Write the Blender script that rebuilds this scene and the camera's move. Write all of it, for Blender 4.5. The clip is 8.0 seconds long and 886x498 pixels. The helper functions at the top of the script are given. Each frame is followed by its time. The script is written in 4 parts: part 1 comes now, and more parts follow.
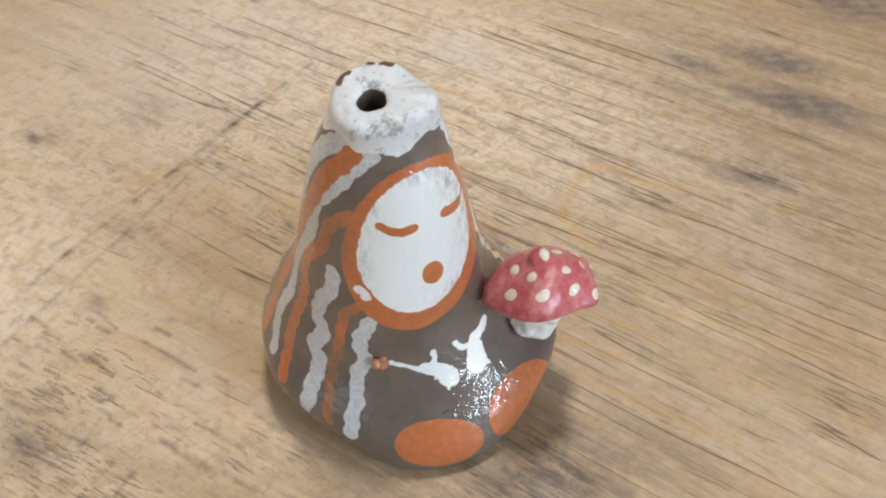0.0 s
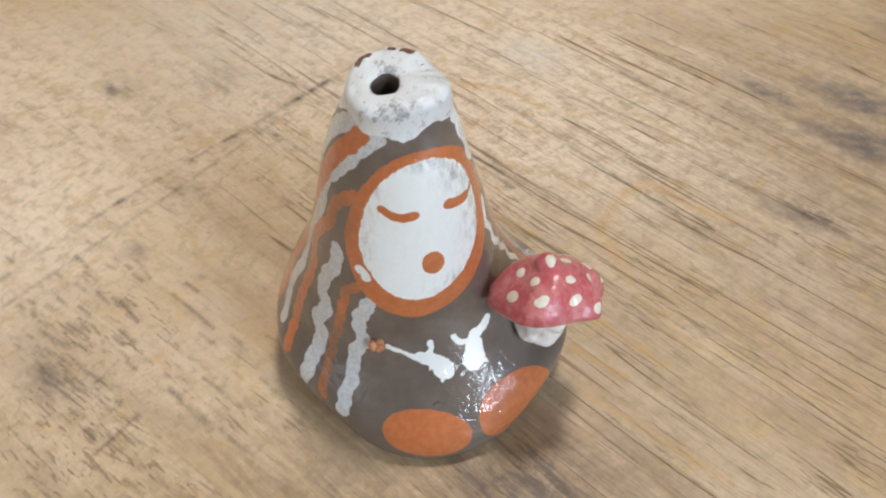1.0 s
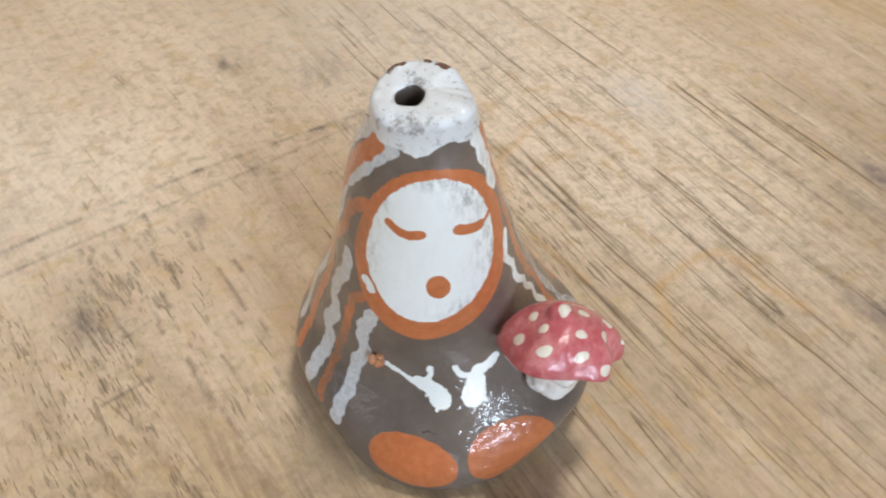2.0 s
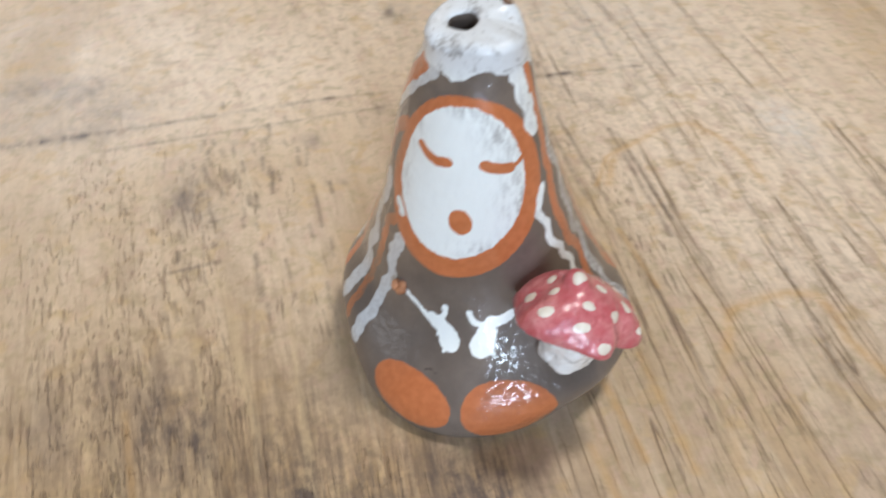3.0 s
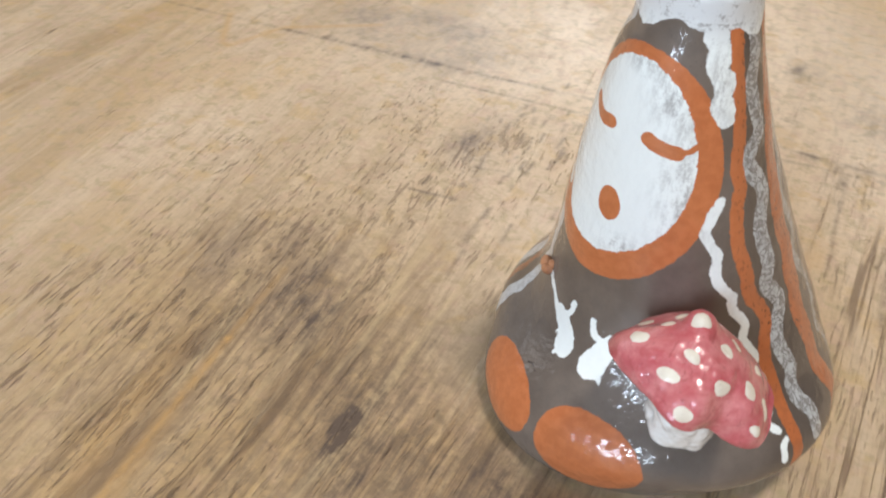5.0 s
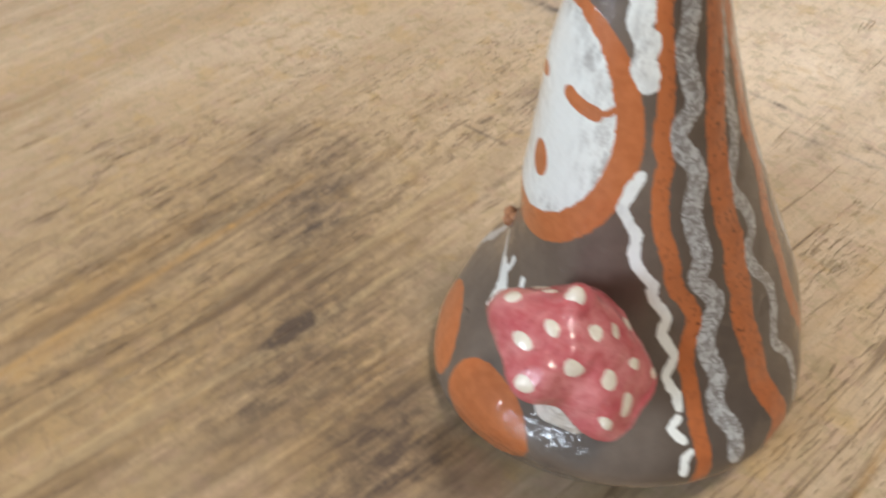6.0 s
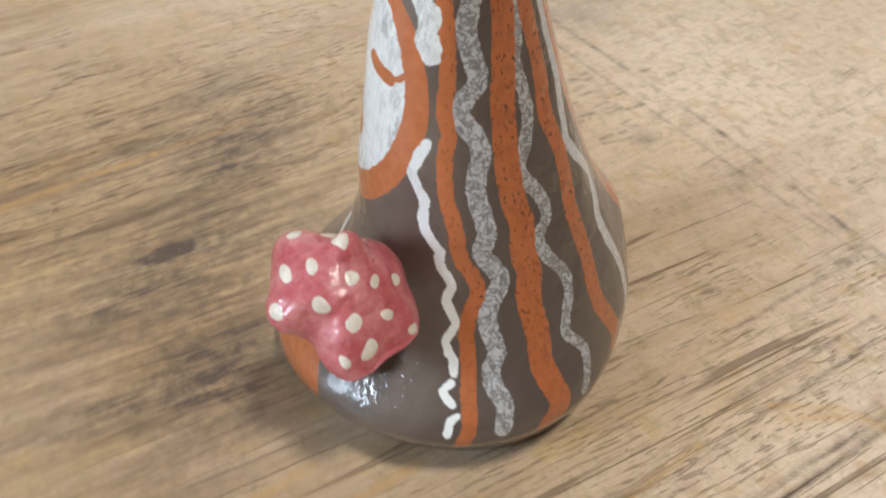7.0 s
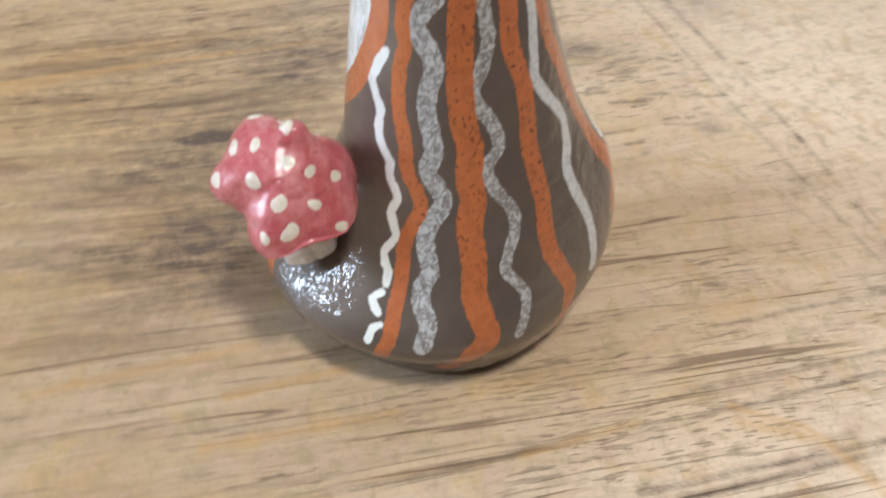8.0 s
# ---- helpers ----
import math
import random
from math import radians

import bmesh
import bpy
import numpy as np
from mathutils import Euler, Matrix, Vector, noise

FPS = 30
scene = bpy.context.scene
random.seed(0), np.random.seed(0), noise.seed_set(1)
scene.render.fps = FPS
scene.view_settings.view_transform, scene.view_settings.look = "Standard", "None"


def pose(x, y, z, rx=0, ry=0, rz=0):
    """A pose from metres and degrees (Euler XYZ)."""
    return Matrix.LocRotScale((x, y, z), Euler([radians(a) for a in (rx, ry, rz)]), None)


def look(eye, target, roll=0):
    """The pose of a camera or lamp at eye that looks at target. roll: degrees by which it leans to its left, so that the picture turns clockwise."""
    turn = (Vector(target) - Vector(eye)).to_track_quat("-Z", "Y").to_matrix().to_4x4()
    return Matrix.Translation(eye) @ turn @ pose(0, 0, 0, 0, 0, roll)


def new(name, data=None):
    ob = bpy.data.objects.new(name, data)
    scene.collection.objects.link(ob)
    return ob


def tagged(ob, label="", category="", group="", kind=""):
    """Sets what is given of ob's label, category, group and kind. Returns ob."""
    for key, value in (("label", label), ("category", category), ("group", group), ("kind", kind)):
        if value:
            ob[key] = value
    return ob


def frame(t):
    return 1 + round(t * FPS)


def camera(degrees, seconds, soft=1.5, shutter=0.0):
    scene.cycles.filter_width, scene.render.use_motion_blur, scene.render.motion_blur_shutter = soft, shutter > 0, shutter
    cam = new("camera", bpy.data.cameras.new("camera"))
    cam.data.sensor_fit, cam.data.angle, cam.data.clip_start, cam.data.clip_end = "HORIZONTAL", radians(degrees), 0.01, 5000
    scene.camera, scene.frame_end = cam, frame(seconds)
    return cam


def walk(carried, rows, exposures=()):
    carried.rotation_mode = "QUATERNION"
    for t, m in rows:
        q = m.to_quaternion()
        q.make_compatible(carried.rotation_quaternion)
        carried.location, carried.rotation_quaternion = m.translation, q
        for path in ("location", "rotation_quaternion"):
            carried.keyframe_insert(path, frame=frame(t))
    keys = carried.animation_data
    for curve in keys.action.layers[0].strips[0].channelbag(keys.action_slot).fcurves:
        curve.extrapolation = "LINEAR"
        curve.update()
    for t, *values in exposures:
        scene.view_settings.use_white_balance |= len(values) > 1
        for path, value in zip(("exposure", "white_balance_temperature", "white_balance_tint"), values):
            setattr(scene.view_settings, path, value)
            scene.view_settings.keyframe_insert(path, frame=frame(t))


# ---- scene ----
cam = camera(54.6, 8.0, soft=2.0, shutter=0.5)
PATH = [
    (0.0, (-0.0478, -0.0955, 0.1496), (0.0040, -0.0084, 0.0390), -3.81),
    (0.3, (-0.0444, -0.0962, 0.1497), (0.0006, -0.0125, 0.0468), -3.75),
    (0.5, (-0.0416, -0.0968, 0.1488), (0.0038, -0.0055, 0.0387), -3.61),
    (0.8, (-0.0377, -0.1020, 0.1485), (0.0004, -0.0148, 0.0458), -3.07),
    (1.0, (-0.0354, -0.1041, 0.1486), (0.0021, -0.0091, 0.0387), -2.76),
    (1.2, (-0.0343, -0.1069, 0.1494), (-0.0029, -0.0166, 0.0471), -2.55),
    (1.5, (-0.0296, -0.1065, 0.1473), (-0.0018, -0.0062, 0.0393), -2.04),
    (1.7, (-0.0245, -0.1031, 0.1458), (-0.0015, -0.0015, 0.0380), -1.73),
    (2.8, (0.0105, -0.1164, 0.1398), (-0.0004, -0.0091, 0.0356), 0.61),
    (3.0, (0.0127, -0.1151, 0.1358), (-0.0056, -0.0094, 0.0310), 0.71),
    (3.2, (0.0160, -0.1153, 0.1306), (-0.0086, -0.0169, 0.0341), 0.92),
    (3.5, (0.0213, -0.1172, 0.1308), (-0.0204, -0.0153, 0.0289), -0.37),
    (3.8, (0.0274, -0.1195, 0.1304), (-0.0244, -0.0280, 0.0379), -0.88),
    (4.0, (0.0341, -0.1190, 0.1252), (-0.0281, -0.0237, 0.0275), 0.49),
    (4.3, (0.0466, -0.1130, 0.1151), (-0.0166, -0.0265, 0.0249), 3.04),
    (4.5, (0.0527, -0.1079, 0.1118), (-0.0210, -0.0187, 0.0163), 3.48),
    (4.7, (0.0520, -0.1020, 0.1111), (-0.0276, -0.0176, 0.0160), 2.73),
    (5.8, (0.0722, -0.0665, 0.1091), (-0.0295, -0.0191, 0.0097), 1.39),
    (6.0, (0.0758, -0.0585, 0.1081), (-0.0265, -0.0180, 0.0062), 1.54),
    (6.2, (0.0797, -0.0499, 0.1062), (-0.0146, -0.0128, 0.0096), 3.15),
    (6.5, (0.0836, -0.0374, 0.1065), (-0.0199, 0.0023, 0.0054), 4.82),
    (6.7, (0.0874, -0.0326, 0.1091), (-0.0108, 0.0008, 0.0150), 5.51),
    (7.0, (0.0951, -0.0260, 0.1104), (-0.0110, 0.0011, 0.0080), 6.65),
    (7.2, (0.0979, -0.0202, 0.1119), (-0.0017, -0.0011, 0.0154), 6.98),
    (7.5, (0.1036, -0.0087, 0.1158), (-0.0040, 0.0025, 0.0118), 7.45),
    (7.7, (0.1051, -0.0008, 0.1142), (0.0053, 0.0044, 0.0162), 7.96),
    (8.0, (0.1048, 0.0056, 0.1084), (-0.0006, 0.0025, 0.0017), 7.68),
]
walk(cam, [(t, look(eye, target, roll)) for t, eye, target, roll in PATH], [(0.0, -0.60, 6250, 10), (1.5, -0.57, 6250, 10), (3.0, -0.54, 5950, 10), (3.5, -0.47, 6200, 10), (4.0, -0.43, 6100, 10), (4.5, -0.42, 6100, 10), (6.0, -0.63, 6500, 10), (6.5, -0.61, 6300, 10), (7.0, -0.56, 6200, 10), (7.5, -0.57, 6100, 10), (8.0, -0.37, 6000, 10)])

# ---- light ----
world = bpy.data.worlds.new("room_air")
world.use_nodes = True
world.node_tree.nodes["Background"].inputs["Color"].default_value = (0.8, 0.85, 0.9, 1)
world.node_tree.nodes["Background"].inputs["Strength"].default_value = 0.15
scene.world = world


# inner faces of the walls, the floor and the ceiling
ROOM = (-2.2, 2.2, -2.0, 1.9, -0.75, 1.72)
x0, x1, y0, y1, z0, z1 = ROOM
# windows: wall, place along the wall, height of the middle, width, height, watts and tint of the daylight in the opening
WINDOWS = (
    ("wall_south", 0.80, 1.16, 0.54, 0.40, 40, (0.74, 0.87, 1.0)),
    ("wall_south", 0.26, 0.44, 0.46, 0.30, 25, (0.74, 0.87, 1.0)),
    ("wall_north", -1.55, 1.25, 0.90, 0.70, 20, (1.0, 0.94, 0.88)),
    # the west window is an added source, for sheen on the table
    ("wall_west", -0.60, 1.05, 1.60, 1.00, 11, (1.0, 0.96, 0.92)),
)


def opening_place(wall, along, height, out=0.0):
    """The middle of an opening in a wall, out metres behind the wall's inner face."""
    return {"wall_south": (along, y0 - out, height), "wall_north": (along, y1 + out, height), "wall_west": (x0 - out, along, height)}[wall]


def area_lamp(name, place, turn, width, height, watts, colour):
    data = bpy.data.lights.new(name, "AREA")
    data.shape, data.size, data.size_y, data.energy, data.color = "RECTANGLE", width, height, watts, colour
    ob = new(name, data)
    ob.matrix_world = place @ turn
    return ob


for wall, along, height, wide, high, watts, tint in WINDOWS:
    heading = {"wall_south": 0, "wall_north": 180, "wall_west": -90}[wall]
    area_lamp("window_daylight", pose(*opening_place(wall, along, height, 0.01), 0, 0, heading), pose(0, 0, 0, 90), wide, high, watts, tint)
area_lamp("ceiling_lamp_light", pose(0.40, 0.25, 1.66), pose(0, 0, 0), 0.26, 0.26, 26, (1.0, 0.93, 0.82))

# ---- materials ----


class Nodes:
    """Short hand for building a node material."""

    def __init__(self, name):
        self.mat = bpy.data.materials.new(name)
        self.mat.use_nodes = True
        self.tree = self.mat.node_tree
        self.bsdf = self.tree.nodes["Principled BSDF"]

    def add(self, kind, **values):
        node = self.tree.nodes.new(kind)
        for key, value in values.items():
            setattr(node, key, value)
        return node

    def put(self, value, socket):
        if hasattr(value, "is_output"):
            self.tree.links.new(value, socket)
        elif value is not None:
            socket.default_value = value

    def math(self, op, a, b=None, c=None, clamp=False):
        node = self.add("ShaderNodeMath", operation=op, use_clamp=clamp)
        for value, socket in zip((a, b, c), node.inputs):
            self.put(value, socket)
        return node.outputs[0]

    def mix(self, factor, a, b, blend="MIX"):
        node = self.add("ShaderNodeMix", data_type="RGBA", blend_type=blend)
        self.put(factor, node.inputs[0])
        self.put(a if hasattr(a, "is_output") else (*a, 1), node.inputs[6])
        self.put(b if hasattr(b, "is_output") else (*b, 1), node.inputs[7])
        return node.outputs[2]

    def ramp(self, value, low, high, to_low=0.0, to_high=1.0):
        node = self.add("ShaderNodeMapRange", interpolation_type="SMOOTHSTEP")
        self.put(value, node.inputs[0])
        for k, v in enumerate((low, high, to_low, to_high)):
            self.put(v, node.inputs[k + 1])
        return node.outputs[0]

    def noise(self, where, scale, detail=3.0, rough=0.55, warp=0.0):
        node = self.add("ShaderNodeTexNoise")
        self.put(where, node.inputs["Vector"])
        for key, v in (("Scale", scale), ("Detail", detail), ("Roughness", rough), ("Distortion", warp)):
            node.inputs[key].default_value = v
        return node.outputs[0]

    def where(self, turn=0.0, stretch=(1, 1, 1), shift=(0, 0, 0)):
        """Object coordinates in metres, turned about z and then stretched."""
        co = self.add("ShaderNodeTexCoord").outputs["Object"]
        rot = self.add("ShaderNodeVectorRotate", rotation_type="Z_AXIS")
        self.put(co, rot.inputs["Vector"])
        rot.inputs["Angle"].default_value = radians(turn)
        mul = self.add("ShaderNodeVectorMath", operation="MULTIPLY_ADD")
        self.put(rot.outputs[0], mul.inputs[0])
        mul.inputs[1].default_value, mul.inputs[2].default_value = stretch, shift
        return mul.outputs[0]

    def attribute(self, name):
        return self.add("ShaderNodeAttribute", attribute_name=name).outputs["Fac"]

    def finish(self, colour=None, rough=None, height=None, depth=0.0, coat_only=False, **rest):
        if colour is not None:
            self.put(colour if hasattr(colour, "is_output") else (*colour, 1), self.bsdf.inputs["Base Color"])
        if rough is not None:
            self.put(rough, self.bsdf.inputs["Roughness"])
        if height is not None:
            bump = self.add("ShaderNodeBump")
            bump.inputs["Strength"].default_value, bump.inputs["Distance"].default_value = 1.0, depth
            self.put(height, bump.inputs["Height"])
            if not coat_only:
                self.tree.links.new(bump.outputs[0], self.bsdf.inputs["Normal"])
            self.tree.links.new(bump.outputs[0], self.bsdf.inputs["Coat Normal"])
        for key, value in rest.items():
            self.put(value, self.bsdf.inputs[key.replace("_", " ")])
        return self.mat


GRAIN = 67.0  # the fibres run about this many degrees clockwise of x


def wood_material():
    n = Nodes("worn_oak")
    along, across = n.attribute("along"), n.attribute("across")

    def fibres(lengthwise, crosswise, shift, detail=3, rough=0.55, warp=0.0):
        """Noise drawn out along the grain; both scales in features per metre."""
        node = n.add("ShaderNodeCombineXYZ")
        n.put(n.math("MULTIPLY_ADD", along, lengthwise, shift), node.inputs[0])
        n.put(n.math("MULTIPLY_ADD", across, crosswise, shift * 1.7), node.inputs[1])
        return n.noise(node.outputs[0], 1.0, detail, rough, warp)

    def grain_lines(lengthwise, crosswise, shift, width, warp=0.1):
        """Thin lines that wander along the grain."""
        return n.ramp(n.math("ABSOLUTE", n.math("SUBTRACT", fibres(lengthwise, crosswise, shift, 2, 0.5, warp), 0.5)), width * 0.25, width, 1.0, 0.0)

    flat = n.where()
    worn, cracked = n.attribute("worn"), n.attribute("cracked")
    wide = fibres(8, 60, 1.0, 5, 0.65, 0.6)
    tone = n.noise(flat, 17, 3, 0.5)
    streak = fibres(26, 240, 5.0, 5, 0.7, 0.8)
    fine = fibres(110, 900, 9.0, 4, 0.65, 0.6)
    bright = fibres(22, 300, 41.0, 4, 0.65, 0.8)
    mottle = n.noise(flat, 330, 4, 0.7)
    grainy = n.noise(flat, 1100, 3, 0.65)
    blot = n.noise(flat, 60, 5, 0.65)
    colour = n.mix(n.ramp(wide, 0.3, 0.7), (0.425, 0.285, 0.150), (0.670, 0.515, 0.355))
    colour = n.mix(n.ramp(tone, 0.45, 0.75, 0, 0.55), colour, (0.640, 0.490, 0.375))
    colour = n.mix(n.ramp(fibres(14, 34, 81.0, 4, 0.6, 0.5), 0.46, 0.66, 0, 0.62), colour, (0.560, 0.370, 0.175))
    colour = n.mix(n.math("MULTIPLY", worn, 0.50), colour, (0.520, 0.355, 0.185))
    colour = n.mix(n.attribute("cream"), colour, (0.850, 0.682, 0.512))
    # small rosy, olive and golden blotches
    colour = n.mix(n.ramp(n.noise(flat, 210, 4, 0.6, 0.5), 0.50, 0.66, 0, 0.50), colour, (0.600, 0.405, 0.300))
    colour = n.mix(n.ramp(n.noise(n.where(shift=(3, 1, 0)), 260, 4, 0.65, 0.5), 0.50, 0.66, 0, 0.50), colour, (0.395, 0.315, 0.165))
    colour = n.mix(n.ramp(n.noise(n.where(shift=(7, 5, 0)), 120, 3, 0.6, 0.3), 0.54, 0.68, 0, 0.50), colour, (0.600, 0.405, 0.180))
    colour = n.mix(n.ramp(streak, 0.46, 0.74, 0, 0.25), colour, (0.330, 0.225, 0.125))
    colour = n.mix(n.ramp(bright, 0.53, 0.72, 0, 0.40), colour, (0.740, 0.595, 0.420))
    colour = n.mix(n.ramp(fine, 0.44, 0.74, 0, 0.22), colour, (0.330, 0.220, 0.125))
    colour = n.mix(n.ramp(mottle, 0.47, 0.7, 0, 0.22), colour, (0.330, 0.245, 0.160))
    colour = n.mix(n.ramp(grainy, 0.50, 0.75, 0, 0.22), colour, (0.270, 0.190, 0.125))
    # the front is streaked light and dark; by the bottle this also paints its shade
    front = n.attribute("front")
    colour = n.mix(n.math("MULTIPLY", front, 0.45), colour, (0.560, 0.365, 0.165))
    colour = n.mix(n.math("MULTIPLY", n.ramp(n.noise(flat, 300, 4, 0.7, 0.8), 0.46, 0.62, 0, 0.42), front), colour, (0.270, 0.195, 0.115))
    colour = n.mix(n.math("MULTIPLY", n.ramp(fibres(15, 150, 61.0, 5, 0.7, 0.6), 0.45, 0.66, 0, 0.85), front), colour, (0.195, 0.120, 0.062))
    colour = n.mix(n.math("MULTIPLY", n.ramp(fibres(9, 230, 71.0, 3, 0.6, 0.3), 0.53, 0.66, 0, 0.70), front), colour, (0.680, 0.505, 0.285))
    # long thin lines in the grain with a brown fringe, broken up along their way
    here = n.ramp(n.math("MULTIPLY_ADD", cracked, 0.17, n.math("MULTIPLY_ADD", n.attribute("cream"), -0.05, fibres(14, 130, 3.0, 3))), 0.61, 0.69)
    there = n.ramp(n.math("MULTIPLY_ADD", cracked, 0.14, fibres(20, 210, 17.0, 3)), 0.61, 0.69)
    line_a, line_b = grain_lines(5, 170, 13.0, 0.009, 0.2), grain_lines(8, 330, 23.0, 0.011, 0.2)
    fringe = n.math("MULTIPLY", grain_lines(5, 170, 13.0, 0.045, 0.2), here)
    colour = n.mix(n.math("MULTIPLY", fringe, 0.24), colour, (0.400, 0.245, 0.105))
    split = n.math("MAXIMUM", n.math("MULTIPLY", n.math("MULTIPLY", line_a, here), 0.80), n.math("MULTIPLY", n.math("MULTIPLY", line_b, there), 0.44))
    # short fine pores in clusters, thickest where the board is worn
    cluster = n.ramp(n.math("MULTIPLY_ADD", worn, 0.22, n.math("MULTIPLY_ADD", n.attribute("cream"), -0.12, fibres(45, 150, 51.0, 4, 0.65))), 0.52, 0.70)
    pore = n.math("MULTIPLY", n.math("MULTIPLY", n.ramp(fibres(110, 1300, 7.0, 3, 0.6), 0.555, 0.635), cluster), n.math("MULTIPLY_ADD", worn, 0.60, 0.42))
    small_pore = n.math("MULTIPLY", n.ramp(fibres(330, 1700, 31.0, 2, 0.5), 0.58, 0.70), n.math("MULTIPLY_ADD", worn, 0.30, n.math("MULTIPLY", cluster, 0.25)))
    # separate short dark dashes
    dash_here = n.ramp(n.math("MULTIPLY_ADD", n.attribute("dashed"), 0.22, fibres(30, 80, 91.0, 3, 0.6)), 0.58, 0.74)
    dash = n.math("MULTIPLY", n.math("MULTIPLY", n.math("MAXIMUM", n.ramp(fibres(240, 1700, 97.0, 2, 0.5), 0.58, 0.67), n.ramp(fibres(95, 1000, 103.0, 2, 0.5), 0.63, 0.69)), dash_here), 0.54)
    pits = n.math("MAXIMUM", n.math("MAXIMUM", n.math("MAXIMUM", pore, small_pore), split), dash)
    colour = n.mix(n.math("MULTIPLY", pits, 0.85), colour, (0.155, 0.098, 0.060))
    # dirt that sits in the fibres, plus shade before the bottle put into the colour
    fibre = n.math("MULTIPLY_ADD", n.ramp(streak, 0.35, 0.62), 0.45, n.math("MULTIPLY_ADD", n.ramp(fine, 0.38, 0.62), 0.35, n.math("MULTIPLY_ADD", n.ramp(mottle, 0.35, 0.62), 0.35, 0.10)))
    grime_shade = n.math("MULTIPLY", n.attribute("grime_shade"), fibre, clamp=True)
    colour = n.mix(grime_shade, colour, (0.120, 0.083, 0.060))
    colour = n.mix(n.math("MULTIPLY", n.attribute("mauve"), n.ramp(mottle, 0.3, 0.6, 0.55, 1.0), clamp=True), colour, (0.165, 0.130, 0.120))
    colour = n.mix(n.math("MULTIPLY", n.attribute("amber"), n.ramp(mottle, 0.3, 0.6, 0.45, 1.0)), colour, (0.58, 0.34, 0.12))
    colour = n.mix(n.math("MULTIPLY", n.attribute("pale"), n.ramp(mottle, 0.35, 0.65, 0.3, 1.0)), colour, (0.70, 0.66, 0.61))
    height = n.math("SUBTRACT", n.math("MULTIPLY", fine, 0.35), pits)
    return n.finish(colour, n.ramp(blot, 0.3, 0.7, 0.36, 0.55), height, 0.0003)


def paint_material():
    """Grey slip under a clear glaze, painted in layers whose edges come from the distance fields on the mesh."""
    n = Nodes("painted_glaze")
    small = n.noise(n.where(0, (1, 1, 1)), 2600, 3, 0.6)
    mid = n.noise(n.where(0, (1, 1, 1)), 700, 3, 0.55)
    large = n.noise(n.where(0, (1, 1, 1)), 120, 3, 0.5)
    ragged = n.math("ADD", n.math("MULTIPLY_ADD", mid, 0.7, -0.35), n.math("MULTIPLY_ADD", small, 0.3, -0.15))

    def layer(name, soft=0.12, rag=1.0):
        d = n.math("MULTIPLY_ADD", ragged, rag, n.attribute(name))
        return n.ramp(d, soft, -soft)

    colour = n.mix(n.ramp(large, 0.35, 0.65), (0.132, 0.102, 0.083), (0.172, 0.136, 0.112))
    colour = n.mix(n.ramp(small, 0.62, 0.72, 0, 0.5), colour, (0.09, 0.065, 0.055))
    colour = n.mix(n.ramp(n.noise(n.where(), 420, 4, 0.7), 0.42, 0.66, 0, 0.32), colour, (0.112, 0.090, 0.076))
    # clay darkened past the toadstool: that side's shade is put into the colour
    colour = n.mix(n.math("MULTIPLY", n.attribute("shaded_side"), 0.55), colour, (0.070, 0.050, 0.038))
    squiggle = n.ramp(n.math("ABSOLUTE", n.math("SUBTRACT", n.noise(n.where(), 820, 2, 0.6, 0.8), 0.5)), 0.015, 0.10)
    worn_off = n.math("MULTIPLY", n.attribute("crackled"), n.math("SUBTRACT", 1.0, squiggle))
    thin = n.math("MULTIPLY", n.math("MULTIPLY_ADD", n.attribute("crackled"), -0.26, n.math("MULTIPLY_ADD", worn_off, -0.50, layer("wash"))), n.math("MAXIMUM", n.ramp(n.math("MULTIPLY_ADD", small, 0.35, n.math("MULTIPLY", n.noise(n.where(), 1300, 3, 0.6), 0.75)), 0.38, 0.62, 0.66, 1.0), n.math("MULTIPLY_ADD", n.attribute("crackled"), -0.78, 0.78)), clamp=True)
    colour = n.mix(thin, colour, (0.64, 0.655, 0.665))
    orange = n.mix(n.ramp(mid, 0.3, 0.7), (0.49, 0.145, 0.046), (0.57, 0.178, 0.062))
    speck = n.noise(n.where(0, (1, 1, 0.55)), 2100, 1, 0.4)
    orange = n.mix(n.math("MULTIPLY", n.ramp(speck, 0.622, 0.662), n.attribute("specked")), orange, (0.06, 0.03, 0.02))
    # the orange gets the same painted shade, in mottles
    orange = n.mix(n.math("MULTIPLY", n.attribute("shaded_side"), n.ramp(mid, 0.35, 0.65, 0.15, 0.75)), orange, (0.345, 0.102, 0.034))
    faded = n.math("MULTIPLY", n.attribute("faded"), n.ramp(n.noise(n.where(), 900, 4, 0.7), 0.34, 0.60, 0.35, 1.0))
    orange_on = n.math("MULTIPLY", layer("orange"), n.math("SUBTRACT", 1.0, n.math("MULTIPLY", faded, 0.80)))
    colour = n.mix(orange_on, colour, n.mix(faded, orange, (0.42, 0.150, 0.035)))
    brush = n.noise(n.where(20, (1.0, 1.0, 0.35)), 950, 3, 0.6)
    gone = n.math("MULTIPLY", n.ramp(n.math("MULTIPLY_ADD", brush, 0.65, n.math("MULTIPLY_ADD", small, 0.25, n.math("MULTIPLY", mid, 0.10))), 0.41, 0.66, 0, 0.85), n.attribute("bare"))
    height_of = n.add("ShaderNodeSeparateXYZ")
    n.put(n.where(), height_of.inputs[0])
    mouth = n.ramp(height_of.outputs[2], 0.0655, 0.0700)
    pitted_top = n.ramp(n.math("MULTIPLY_ADD", n.attribute("bare"), 0.17, n.math("MULTIPLY_ADD", mid, 0.6, n.math("MULTIPLY", small, 0.4))), 0.58, 0.74, 0, 0.85)
    gone = n.math("ADD", n.math("MULTIPLY", gone, n.math("SUBTRACT", 1.0, mouth)), n.math("MULTIPLY", pitted_top, mouth))
